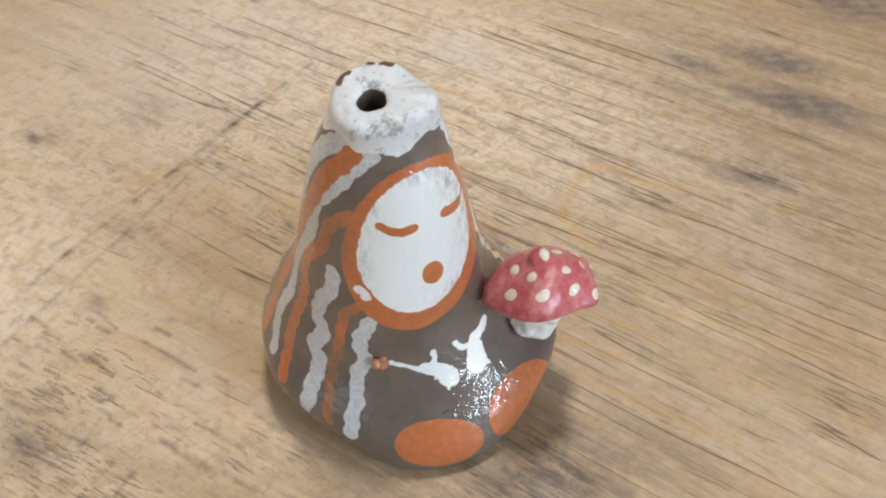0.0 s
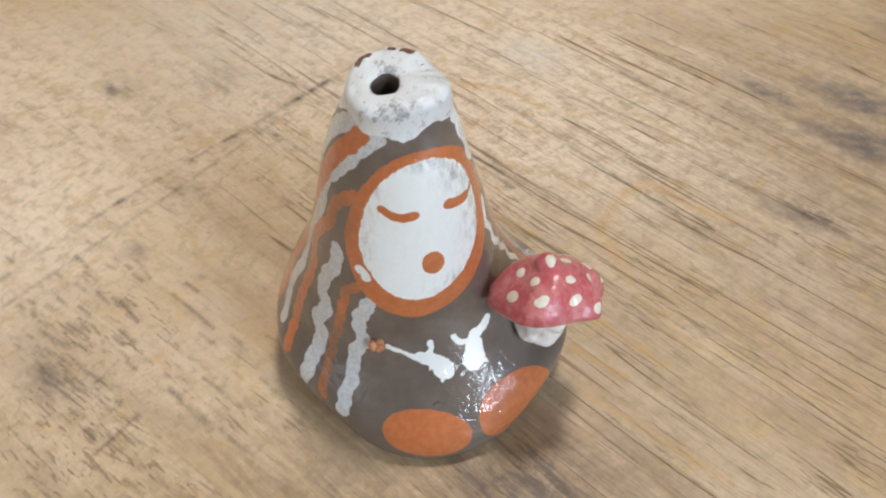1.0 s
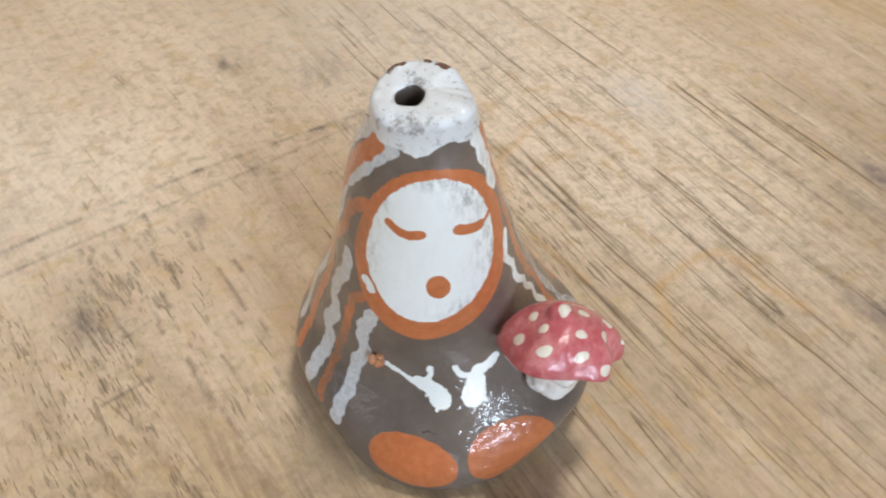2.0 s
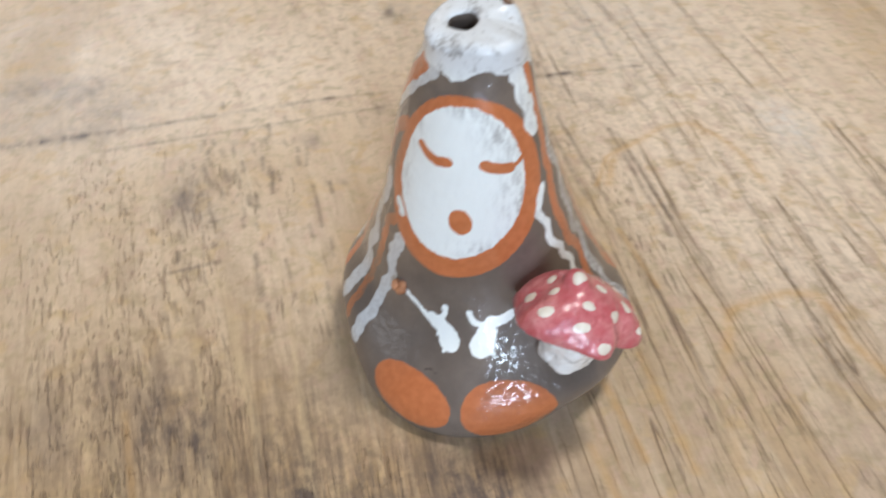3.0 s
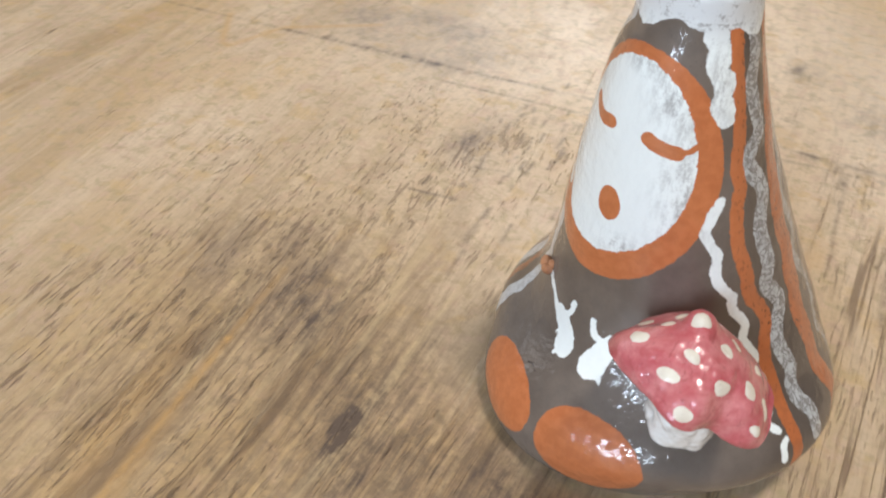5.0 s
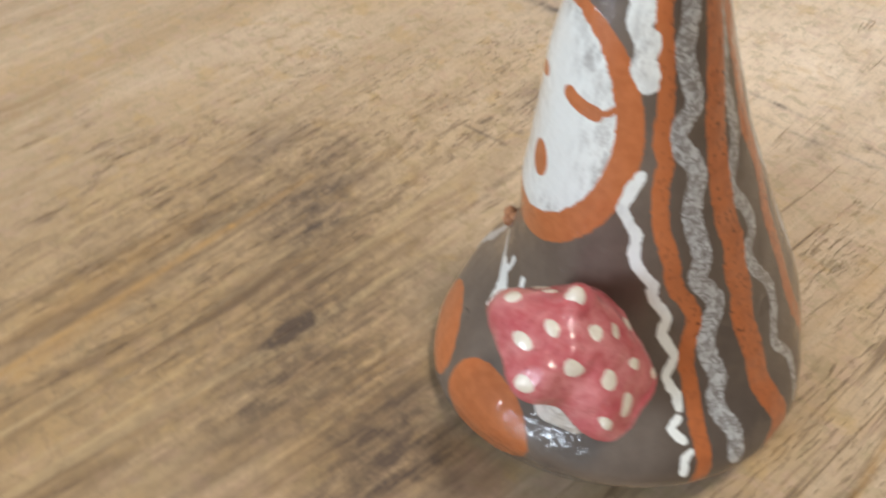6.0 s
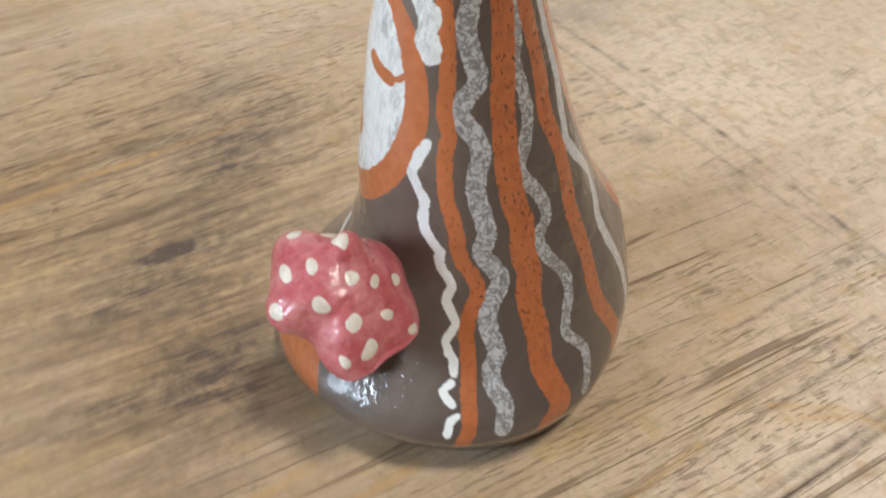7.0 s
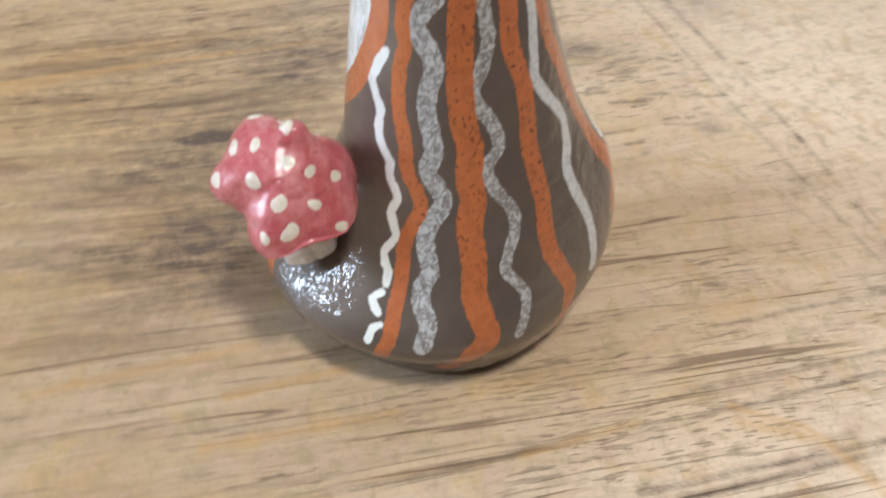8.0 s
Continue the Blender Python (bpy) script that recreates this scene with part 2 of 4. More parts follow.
    white = n.mix(gone, n.mix(mouth, (0.87, 0.895, 0.875), (0.70, 0.71, 0.72)), (0.30, 0.285, 0.275))
    white_on = layer("white", 0.1, 1.3)
    colour = n.mix(white_on, colour, white)
    colour = n.mix(layer("mark", 0.08, 0.5), colour, orange)
    colour = n.mix(layer("chip", 0.08, 1.3), colour, (0.15, 0.075, 0.045))
    colour = n.mix(layer("nick", 0.05, 0.4), colour, (0.05, 0.035, 0.03))
    dimple = n.noise(n.where(), 700, 2, 0.55)
    fine = n.noise(n.where(), 2300, 2, 0.5)
    raised = n.math("MULTIPLY_ADD", white_on, 0.35, n.math("MULTIPLY_ADD", thin, 0.25, n.math("MULTIPLY", orange_on, 0.12)))
    height = n.math("ADD", raised, n.math("MULTIPLY_ADD", dimple, 0.85, n.math("MULTIPLY", fine, 0.07)))
    return n.finish(colour, 0.5, height, 0.0003, True, Coat_Weight=n.math("MULTIPLY_ADD", mouth, -0.5, 1.0), Coat_Roughness=0.015, Specular_IOR_Level=0.25)


def slip_material(name, light, dark, rough=0.4, deep=None, lumps=0.15):
    """Thick coloured slip under a clear glaze; deep: a third tone that pools in brushed streaks."""
    n = Nodes(name)
    a = n.noise(n.where(), 200, 4, 0.6)
    b = n.noise(n.where(), 1500, 3, 0.6)
    brushed = n.noise(n.where(35, (1.0, 0.45, 1.0)), 650, 4, 0.65, 0.4)
    colour = n.mix(n.ramp(a, 0.35, 0.65), dark, light)
    if deep:
        colour = n.mix(n.ramp(brushed, 0.44, 0.66, 0, 0.55), colour, deep)
        colour = n.mix(n.ramp(n.noise(n.where(-25, (1.0, 0.3, 1.0)), 1100, 3, 0.65, 0.5), 0.57, 0.68, 0, 0.55), colour, tuple(v * 0.72 for v in deep))
        colour = n.mix(n.ramp(n.noise(n.where(shift=(3, 2, 1)), 420, 3, 0.6), 0.56, 0.70, 0, 0.30), colour, tuple(min(1.0, v * 1.15 + 0.05) for v in light))
    colour = n.mix(n.ramp(b, 0.62, 0.76, 0, 0.35), colour, tuple(v * 0.5 for v in dark))
    height = n.math("MULTIPLY_ADD", b, 0.03, n.math("MULTIPLY_ADD", brushed, lumps, a))
    return n.finish(colour, rough, height, 0.0005, Coat_Weight=0.9, Coat_Roughness=0.02, Specular_IOR_Level=0.3)


def plain_material(name, light, dark, scale, rough):
    n = Nodes(name)
    a = n.noise(n.where(), scale, 4, 0.6)
    return n.finish(n.mix(n.ramp(a, 0.35, 0.65), dark, light), rough, a, 0.002)


OAK = wood_material()
GLAZE = paint_material()
PINK = slip_material("pink_glaze", (0.62, 0.225, 0.225), (0.50, 0.100, 0.115), rough=0.5, deep=(0.45, 0.070, 0.078), lumps=0.22)
CREAM = slip_material("cream_slip", (0.82, 0.76, 0.66), (0.70, 0.62, 0.52))
STEM = slip_material("white_slip", (0.88, 0.88, 0.87), (0.82, 0.81, 0.79), deep=(0.70, 0.66, 0.61))
CLAY = slip_material("bare_clay", (0.55, 0.24, 0.11), (0.24, 0.09, 0.045), 0.5)
PLASTER = plain_material("wall_plaster", (0.48, 0.44, 0.39), (0.42, 0.38, 0.34), 6, 0.8)
PLAIN_OAK = plain_material("plain_oak", (0.46, 0.34, 0.22), (0.36, 0.26, 0.16), 40, 0.5)
# darkened plaster for the unseen east wall, so it bounces less light
LOW_BOUNCE_PLASTER = plain_material("low_bounce_wall", (0.16, 0.13, 0.11), (0.13, 0.105, 0.09), 6, 0.8)
# dimmer copy of the plaster that lowers bounce from the unseen north wall
DIM_BOUNCE_PLASTER = plain_material("dim_bounce_wall", (0.32, 0.29, 0.26), (0.27, 0.245, 0.22), 6, 0.8)
WHITE_PAINT = plain_material("white_paint", (0.80, 0.79, 0.76), (0.76, 0.75, 0.72), 20, 0.4)
GLASS = Nodes("clear_glass").finish((0.97, 0.98, 0.98), 0.02, Transmission_Weight=1.0, IOR=1.45)
BOARDS = plain_material("floor_boards", (0.22, 0.14, 0.08), (0.15, 0.09, 0.05), 5, 0.5)


def part(name, bm, material, parent=None, label="", smooth=True):
    mesh = bpy.data.meshes.new(name)
    bm.to_mesh(mesh)
    bm.free()
    return dress(new(name, mesh), material, parent, label, smooth)


def dress(ob, material, parent=None, label="", smooth=True):
    ob.data.materials.append(material)
    ob.data.polygons.foreach_set("use_smooth", [smooth] * len(ob.data.polygons))
    ob.parent = parent
    return tagged(ob, label)


def grid_mesh(name, points, wrap):
    """A mesh from rows of points; wrap joins the ends of every row."""
    rows, cols = points.shape[:2]
    i, j = np.meshgrid(np.arange(rows - 1), np.arange(cols if wrap else cols - 1), indexing="ij")
    k = (j + 1) % cols
    quads = np.stack([i * cols + j, i * cols + k, (i + 1) * cols + k, (i + 1) * cols + j], -1).reshape(-1, 4)
    mesh = bpy.data.meshes.new(name)
    mesh.from_pydata(points.reshape(-1, 3).tolist(), [], quads.tolist())
    mesh.update()
    return mesh


def field(mesh, name, values):
    mesh.attributes.new(name, "FLOAT", "POINT").data.foreach_set("value", np.asarray(values, np.float32).ravel())


def box(name, low, high, material, parent=None, label=""):
    bm = bmesh.new()
    bmesh.ops.create_cube(bm, size=1.0)
    low, high = Vector(low), Vector(high)
    for v in bm.verts:
        v.co = Vector([(a + b) / 2 + c * (b - a) for a, b, c in zip(low, high, v.co)])
    return part(name, bm, material, parent, label, False)


# ---- the room that closes the place ----
tagged(box("floor", (x0, y0, z0 - 0.1), (x1, y1, z0), BOARDS), "brown boarded floor below the table", kind="structure")
tagged(box("ceiling", (x0, y0, z1), (x1, y1, z1 + 0.1), PLASTER), "plain pale ceiling", kind="structure")


def pierced_wall(name, low, high, axis, material, label):
    """A wall 0.1 m thick that runs along axis, with an opening for each of its windows, built of blocks round them."""
    cuts = sorted(((a - w / 2, a + w / 2, z - h / 2, z + h / 2) for wall, a, z, w, h, *_ in WINDOWS if wall == name), key=lambda c: c[2])
    us = sorted({low[axis], high[axis], *(u for c in cuts for u in c[:2])})
    zs = sorted({z0, z1, *(z for c in cuts for z in c[2:])})
    bm = bmesh.new()
    for u0, u1 in zip(us, us[1:]):
        for v0, v1 in zip(zs, zs[1:]):
            if any(c[0] < (u0 + u1) / 2 < c[1] and c[2] < (v0 + v1) / 2 < c[3] for c in cuts):
                continue
            a, b = list(low), list(high)
            a[axis], b[axis], a[2], b[2] = u0, u1, v0, v1
            made = bmesh.ops.create_cube(bm, size=1.0)
            for v in made["verts"]:
                v.co = Vector([(p + q) / 2 + c * (q - p) for p, q, c in zip(a, b, v.co)])
    bmesh.ops.remove_doubles(bm, verts=bm.verts, dist=1e-5)
    shared = [f for f in bm.faces if sum(1 for g in f.verts[0].link_faces if set(g.verts) == set(f.verts)) > 1]
    bmesh.ops.delete(bm, geom=shared, context="FACES")
    return tagged(part(name, bm, material, smooth=False), label, kind="structure")


pierced_wall("wall_south", (x0 - 0.1, y0 - 0.1, z0), (x1 + 0.1, y0, z1), 0, PLASTER, "plain pale plastered wall with two small windows")
pierced_wall("wall_north", (x0 - 0.1, y1, z0), (x1 + 0.1, y1 + 0.1, z1), 0, DIM_BOUNCE_PLASTER, "plain unseen wall with a window, dimmed to cut bounced light")
pierced_wall("wall_west", (x0 - 0.1, y0, z0), (x0, y1, z1), 1, PLASTER, "plain pale plastered wall with an added, unseen window")
# kept dark to hold light off the bottle's east side
tagged(box("wall_east", (x1, y0, z0), (x1 + 0.1, y1, z1), LOW_BOUNCE_PLASTER), "plain unseen wall, darkened to cut bounced light", kind="structure")


def window(number, wall, along, height, wide, high):
    """A white casing round an opening, its sill and one pane."""
    root = tagged(new(f"window_{number}"), "small unseen window in a white wooden frame", kind="structure")
    root.matrix_world = pose(*opening_place(wall, along, height, 0.05), 0, 0, {"wall_south": 0, "wall_north": 180, "wall_west": -90}[wall])
    bm = bmesh.new()
    w, h = wide / 2, high / 2
    for a, b in (((-w - 0.04, -h - 0.04), (-w, h + 0.04)), ((w, -h - 0.04), (w + 0.04, h + 0.04)), ((-w, h), (w, h + 0.04)), ((-w, -h - 0.04), (w, -h))):
        made = bmesh.ops.create_cube(bm, size=1.0)
        for v in made["verts"]:
            v.co = Vector(((a[0] + b[0]) / 2 + v.co.x * (b[0] - a[0]), 0.059 + v.co.y * 0.014, (a[1] + b[1]) / 2 + v.co.z * (b[1] - a[1])))
    part("window_frame", bm, WHITE_PAINT, root, smooth=False)
    box("window_sill", (-w - 0.05, 0.05, -h - 0.062), (w + 0.05, 0.10, -h - 0.042), WHITE_PAINT, root)
    pane = box("pane", (-w, -0.046, -h), (w, -0.040, h), GLASS, root)
    pane.visible_shadow = False


for k, (wall, along, height, wide, high, *_) in enumerate(WINDOWS):
    window(k + 1, wall, along, height, wide, high)


def ceiling_lamp():
    """The housing of the flat square lamp under the ceiling."""
    root = tagged(new("ceiling_lamp"), "flat square ceiling lamp with a white housing", "lamp")
    root.matrix_world = pose(0.40, 0.25, z1)
    box("housing", (-0.14, -0.14, -0.05), (0.14, 0.14, -0.001), WHITE_PAINT, root)


ceiling_lamp()

# ---- the table ----


def segment_distance(p, a, b):
    a, b = np.asarray(a, float), np.asarray(b, float)
    d = b - a
    s = np.clip(((p - a) @ d) / max(d @ d, 1e-12), 0, 1)
    return np.linalg.norm(p - a - s[..., None] * d, axis=-1)


def table_top():
    xs = np.concatenate([[-0.70], np.linspace(-0.21, 0.21, 841), [0.70]])
    ys = np.concatenate([[-0.45], np.linspace(-0.115, 0.215, 661), [0.45]])
    gx, gy = np.meshgrid(xs, ys)
    pts = np.stack([gx, gy, np.zeros_like(gx)], -1)
    mesh = grid_mesh("top", pts, False)
    p = np.stack([gx, gy], -1) * 1000

    def blot(cx, cy, along, across, turn=-GRAIN, sharp=2.0):
        c, s = math.cos(radians(turn)), math.sin(radians(turn))
        dx, dy = p[..., 0] - cx, p[..., 1] - cy
        u, v = (dx * c + dy * s) / along, (dy * c - dx * s) / across
        return np.exp(-(u * u + v * v) ** (sharp / 2))

    def line(a, b, width, strength):
        return strength * np.exp(-(segment_distance(p, a, b) / width) ** 2)

    # the grain bends a little towards the worn end of the board
    fine_x = np.linspace(-0.70, 0.70, 1401)
    lean = np.radians(GRAIN + 1.5 - 7.5 * np.clip((-0.01 - fine_x) / 0.05, 0, 1))
    drift = np.interp(gx, fine_x, np.concatenate([[0], np.cumsum(np.tan(lean)[1:] * np.diff(fine_x))]))
    field(mesh, "across", (gy + drift) * math.cos(radians(GRAIN)))
    field(mesh, "along", gx * math.cos(radians(GRAIN)) - gy * math.sin(radians(GRAIN)))

    grime_shade = np.zeros_like(gx)
    smudges = ((-22.5, -46.5, 4.4, 1.25, -60, 2.4), (-44, -2, 1.0, 0.9, -60, 0.9), (-39, 40, 1.4, 1.0, -60, 0.5),
               (-45, 124, 6, 5, -50, 0.7), (-19, 115, 9, 8, -60, 0.35), (-12, 85, 4, 2.2, -60, 0.7), (-36, 72, 5, 3, -60, 0.4),
               (100, -3, 8, 3, -68, 0.5), (163, 90, 12, 7, -68, 0.5))
    smudges += ((-74, 26, 8, 4, -60, 0.5), (-64, 20, 6, 3, -60, 0.35), (18, 88, 7, 2.2, -30, 0.5), (-53, -33, 11, 7, -60, 0.95),
                (-60, -45, 14, 6, -60, 0.4), (-70, -26, 10, 5, -60, 0.4), (14, -58, 12, 5, -64, 0.5), (-12, -54, 9, 4, -60, 0.4), (4, -36, 13, 9, -64, 0.40), (-28, -24, 6, 2, -60, 0.3))
    for *args, k in smudges:
        grime_shade = np.maximum(grime_shade, k * blot(*args))
    mauve = np.zeros_like(gx)
    for *args, k in ((131, 8.5, 17, 7.0, -58, 0.95), (123, 21, 6, 4, -68, 0.6), (140.5, 26, 13, 6.5, -62, 0.9), (134, 38, 5, 3.5, -60, 0.5), (121, 40, 10, 3.6, -68, 0.75), (112, 31, 10, 3, -66, 0.3), (96, -1, 9, 2.5, -66, 0.4), (182, 34, 22, 12, -68, 0.8),
                     (-146, 50, 12, 9, 40, 0.50), (-134, 62, 12, 7, 30, 0.48), (-121, 64, 10, 8, 30, 0.50), (-108, 58, 11, 8, 30, 0.40), (-112, 47, 14, 7, 30, 0.36), (-137, 42, 14, 6, 30, 0.36), (-128, 48, 30, 14, 27, 0.22), (-52, 55, 3.5, 2.6, -60, 0.5), (-74, 27, 9, 6, -60, 0.22),
                     (-53, -33, 13, 9, -60, 0.14), (-74, -40, 9, 4, -60, 0.3)):
        mauve = np.maximum(mauve, k * blot(*args, 2.6))
    field(mesh, "mauve", np.clip(mauve * (1 + 0.25 * np.sin(gx * 900 + gy * 500) * np.sin(gy * 800)), 0, 1))
    grime_shade += line((-202, 1), (-155, 23.7), 0.7, 0.35) + line((-155, 23.7), (-53.5, 74), 0.9, 0.42) + line((-53.5, 74), (32, 108), 0.8, 0.42) + line((-104.6, 39.7), (-69, 57.3), 0.7, 0.4) + line((-69, 57.3), (0, 92), 0.7, 0.3) + line((-142, 31), (-94, 53), 1.6, 0.42) + line((-177, 70), (-158, 53), 0.5, 0.8) + line((-20, 86), (14, 101), 1.5, 0.35)
    grime_shade *= np.clip(0.75 + 0.55 * np.sin(p[..., 0] * 0.41 + 1) * np.sin(p[..., 0] * 0.17 + p[..., 1] * 0.09) + 0.25 * np.sin(p[..., 0] * 1.3), 0.45, 1.5) * 1.2     # the long scratches are broken up
    grime_shade += line((-59.3, 8.4), (-68.6, 3.2), 0.55, 0.6) + line((-60.4, 24.4), (-67, 19.4), 0.45, 0.4) + line((-61.5, -9.5), (-64.2, -4.9), 0.5, 0.8) + line((-65, -8), (-60, -16), 0.5, 0.4)
    grime_shade += line((41, 6), (32, 31), 0.5, 0.6) + line((6, 50), (-9, 83), 0.5, 0.65) + line((40, 42), (26, 74), 0.55, 0.7) + line((23, 51), (10, 78), 0.5, 0.6)
    grime_shade += line((89, 67), (104, 31), 0.5, 0.5) + line((4, 160), (23, 112), 0.5, 0.5) + line((-52, 13), (-41, -9), 0.45, 0.5) + line((51, 76), (73, 3), 0.5, 0.45) + line((21, 54), (53, -19), 0.5, 0.5) + line((40, 36), (24, 75), 0.45, 0.7) + line((22, 42), (5, 80), 0.45, 0.6)
    # short marks west of the bottle, some set apart and many small ones scattered along the grain
    for ax, ay, bx, by, k in ((-65, 60, -63, 55, 0.75), (-69, 62, -67, 57, 0.5), (-64, 54, -61, 49, 0.85), (-52, 52, -50, 45, 0.5), (-46, 38, -40, 24, 0.6), (-57.5, 41, -55, 33, 0.7), (-62, 46, -60, 41, 0.6),
                              (-76, 42, -70, 32, 0.55), (-63, 31, -63, 28, 0.6), (-52, 12, -46, -1, 0.75), (-44, -2, -41, -9, 0.6), (-45, 12, -39, 1, 0.65), (-69, 27, -65, 21, 0.5), (-66, 17, -64, 12, 0.7), (-34, 7, -31, 0, 0.5)):
        grime_shade = np.maximum(grime_shade, line((ax, ay), (bx, by), 0.45, k))
    rng = np.random.RandomState(4)
    for k in range(80):
        u, v, length = rng.normal(0, 1), rng.normal(0, 1), rng.uniform(1.2, 4.5)
        cx, cy, lean_by = -66 + 11 * u, 34 + 16 * v - 6 * u, radians(-62 + rng.normal(0, 3))
        dx, dy = length / 2 * math.cos(lean_by), length / 2 * math.sin(lean_by)
        grime_shade = np.maximum(grime_shade, line((cx - dx, cy - dy), (cx + dx, cy + dy), rng.uniform(0.25, 0.5), rng.uniform(0.3, 0.75)))
    # broad darkening; the blots near the bottle's front paint its shadow into the wood
    grime_shade += 0.22 * blot(-10, -41, 28, 13, -10, 2.6) + 0.20 * blot(-28, -66, 75, 42, -60, 3.0) + 0.34 * blot(-18, -46, 34, 22, -60, 3.0) + 0.40 * blot(14, -39, 24, 12, -40, 2.6) + 0.06 * blot(54, -52, 48, 30, -60, 3.0) + 0.24 * blot(150, 15, 60, 40, -66, 3.0) + 0.13 * blot(88, 20, 110, 62, -66, 3.0) + 0.18 * blot(100, -22, 60, 28, -66, 3.0)
    field(mesh, "grime_shade", np.clip(grime_shade, 0, 1.5))
    # the blot at (-4, 50) adds brown dashes and paints in the bottle's shadow
    worn = 0.62 * blot(-58, -58, 70, 44, -60, 3.0) + 0.30 * blot(75, -20, 90, 50, -68, 3.0) + 0.40 * blot(-72, 32, 34, 18, -60, 3.0) + 0.42 * blot(-4, 50, 46, 20, -66, 3.0) + 0.15 * blot(40, 42, 50, 26, -66, 3.0)
    field(mesh, "cracked", np.clip(blot(60, 30, 130, 75, -66, 3.0) + 0.4 * blot(10, 140, 50, 40, -66, 3.0), 0, 1))
    # the two smaller blots darken the wood where the bottle's shadow falls
    field(mesh, "front", np.clip(blot(-38, -62, 75, 34, -60, 3.0) + 0.35 * blot(18, -46, 30, 18, -60, 3.0) + 0.75 * blot(-12, -41, 28, 14, -10, 3.0), 0, 1))
    field(mesh, "worn", np.clip(worn, 0, 1))
    field(mesh, "dashed", np.clip(0.85 * blot(-75, 14, 50, 36, -50, 3.0) + 0.8 * blot(-70, -40, 50, 34, -50, 3.0) + 0.5 * blot(20, 100, 60, 40, -60, 3.0) + 0.62 * blot(22, 42, 44, 24, -66, 3.0), 0, 1))
    amber = np.zeros_like(gx)
    for *args, k in ((-12, 160, 9, 2.2, -75, 0.4),
                     (2, 53, 5, 1.8, -66, 0.4), (24.5, 17, 6, 1.6, -66, 0.4), (174, 91, 5, 4, 0, 1.0), (48, 80, 6, 2.4, -66, 0.3)):
        amber = np.maximum(amber, k * blot(*args))
    near_ring = ((51.7, -25), (51.2, -17), (48.5, -8), (50.4, 2)), ((51, 4), (52, 15), (56.6, 18), (61, 21), (65, 22.6), (70.5, 23.2), (74, 18), (75.5, 11.5), (78, 8.5), (82.5, 3))
    far_ring = ((25, 52), (25.1, 58), (25.9, 65), (31.8, 71), (37.6, 78.5), (45.1, 81.7), (52.3, 77.5), (57.7, 71.2), (62.5, 60.6)), ((-173, 16.5), (-158, 5.5), (-154.8, 5.8), (-155.6, 24.4), (-140, 48))
    for arcs, width, strength in ((near_ring[:1], 1.1, 0.25), (near_ring[1:], 1.3, 0.55), (far_ring, 1.1, 0.52)):
        for arc in arcs:
            for a, b in zip(arc, arc[1:]):
                amber = np.maximum(amber, line(a, b, width, strength))
    amber += 0.35 * blot(-46, -74, 20, 2.5, -58) + line((-28, -93), (-52, -51), 0.8, 0.7) + line((-52, -51), (-62, -33), 0.7, 0.45)
    for a, b, width, strength in (((40, -53), (25, -24), 0.9, 0.45), ((35, -25), (26, -8), 0.9, 0.6), ((44, -26), (33, 0), 0.8, 0.5), ((22, 51), (24, 63), 0.7, 0.6), ((24, 63), (27, 66), 0.7, 0.6), ((-27, -90), (-43, -67), 1.6, 0.4), ((37, 19), (28, 36), 0.7, 0.55)):
        amber = np.maximum(amber, line(a, b, width, strength))
    field(mesh, "amber", np.clip(amber, 0, 1))
    field(mesh, "cream", np.clip(0.85 * blot(50, 105, 95, 60, -66, 3.0) + 0.42 * blot(-52, -2, 36, 22, -60, 3.0) + 0.36 * blot(-104, -8, 55, 46, -60, 3.0) + 0.6 * blot(-80, 120, 90, 60, -40, 3.0) + 0.45 * blot(-105, 62, 70, 34, 26, 3.0) + 0.45 * blot(66, 42, 52, 28, -66, 3.0), 0, 0.95))
    field(mesh, "pale", np.clip(0.6 * blot(71, 86, 13, 7) + 0.12 * blot(-120, 80, 60, 45, -40, 3.0) + 0.3 * blot(0, 150, 60, 50, -40, 3.0), 0, 1))
    table = new("table")
    tagged(table, "worn pale oak table with scratches and dark stains", "table")
    dress(new("top", mesh), OAK, table)
    box("underside", (-0.70, -0.45, -0.035), (0.70, 0.45, -0.001), PLAIN_OAK, table)
    for x in (-0.62, 0.62):
        for y in (-0.38, 0.38):
            box("leg", (x - 0.035, y - 0.035, z0), (x + 0.035, y + 0.035, -0.035), PLAIN_OAK, table)
    return table


table_top()

# ---- the ceramic bottle ----
# height, centre x, centre y, radius, and how far out of round (cosine and sine of twice the angle), in millimetres
PROFILE = np.array([
    (0.0, 2.3, -2.9, 22.8, -0.7, 2.3),
    (1.2, 2.0, -2.4, 24.1, -0.7, 1.8),
    (4.0, 1.5, -1.3, 25.9, -0.5, 0.9),
    (10.0, 1.0, 1.5, 28.1, 0.8, -1.4),
    (18.0, -0.2, 4.8, 23.9, 0.1, -1.5),
    (26.0, -1.3, 4.6, 20.2, 0.2, -0.7),
    (36.0, -1.6, 1.8, 16.9, -0.1, -0.2),
    (48.0, -2.2, -0.6, 13.8, -0.0, -0.6),
    (60.0, -2.5, -2.4, 10.8, -0.2, -0.8),
    (70.0, -1.6, -3.6, 7.8, 0.0, -0.8),
    (73.4, -1.4, -4.0, 7.3, 0.1, -0.7),
])


def smooth_curve(x, xs, ys):
    """Cubic through the knots with slopes from the neighbours."""
    m = np.gradient(ys, xs)
    i = np.clip(np.searchsorted(xs, x) - 1, 0, len(xs) - 2)
    h = xs[i + 1] - xs[i]
    s = (x - xs[i]) / h
    return (ys[i] * (1 + 2 * s) * (1 - s) ** 2 + h * m[i] * s * (1 - s) ** 2 + ys[i + 1] * s * s * (3 - 2 * s) + h * m[i + 1] * s * s * (s - 1))


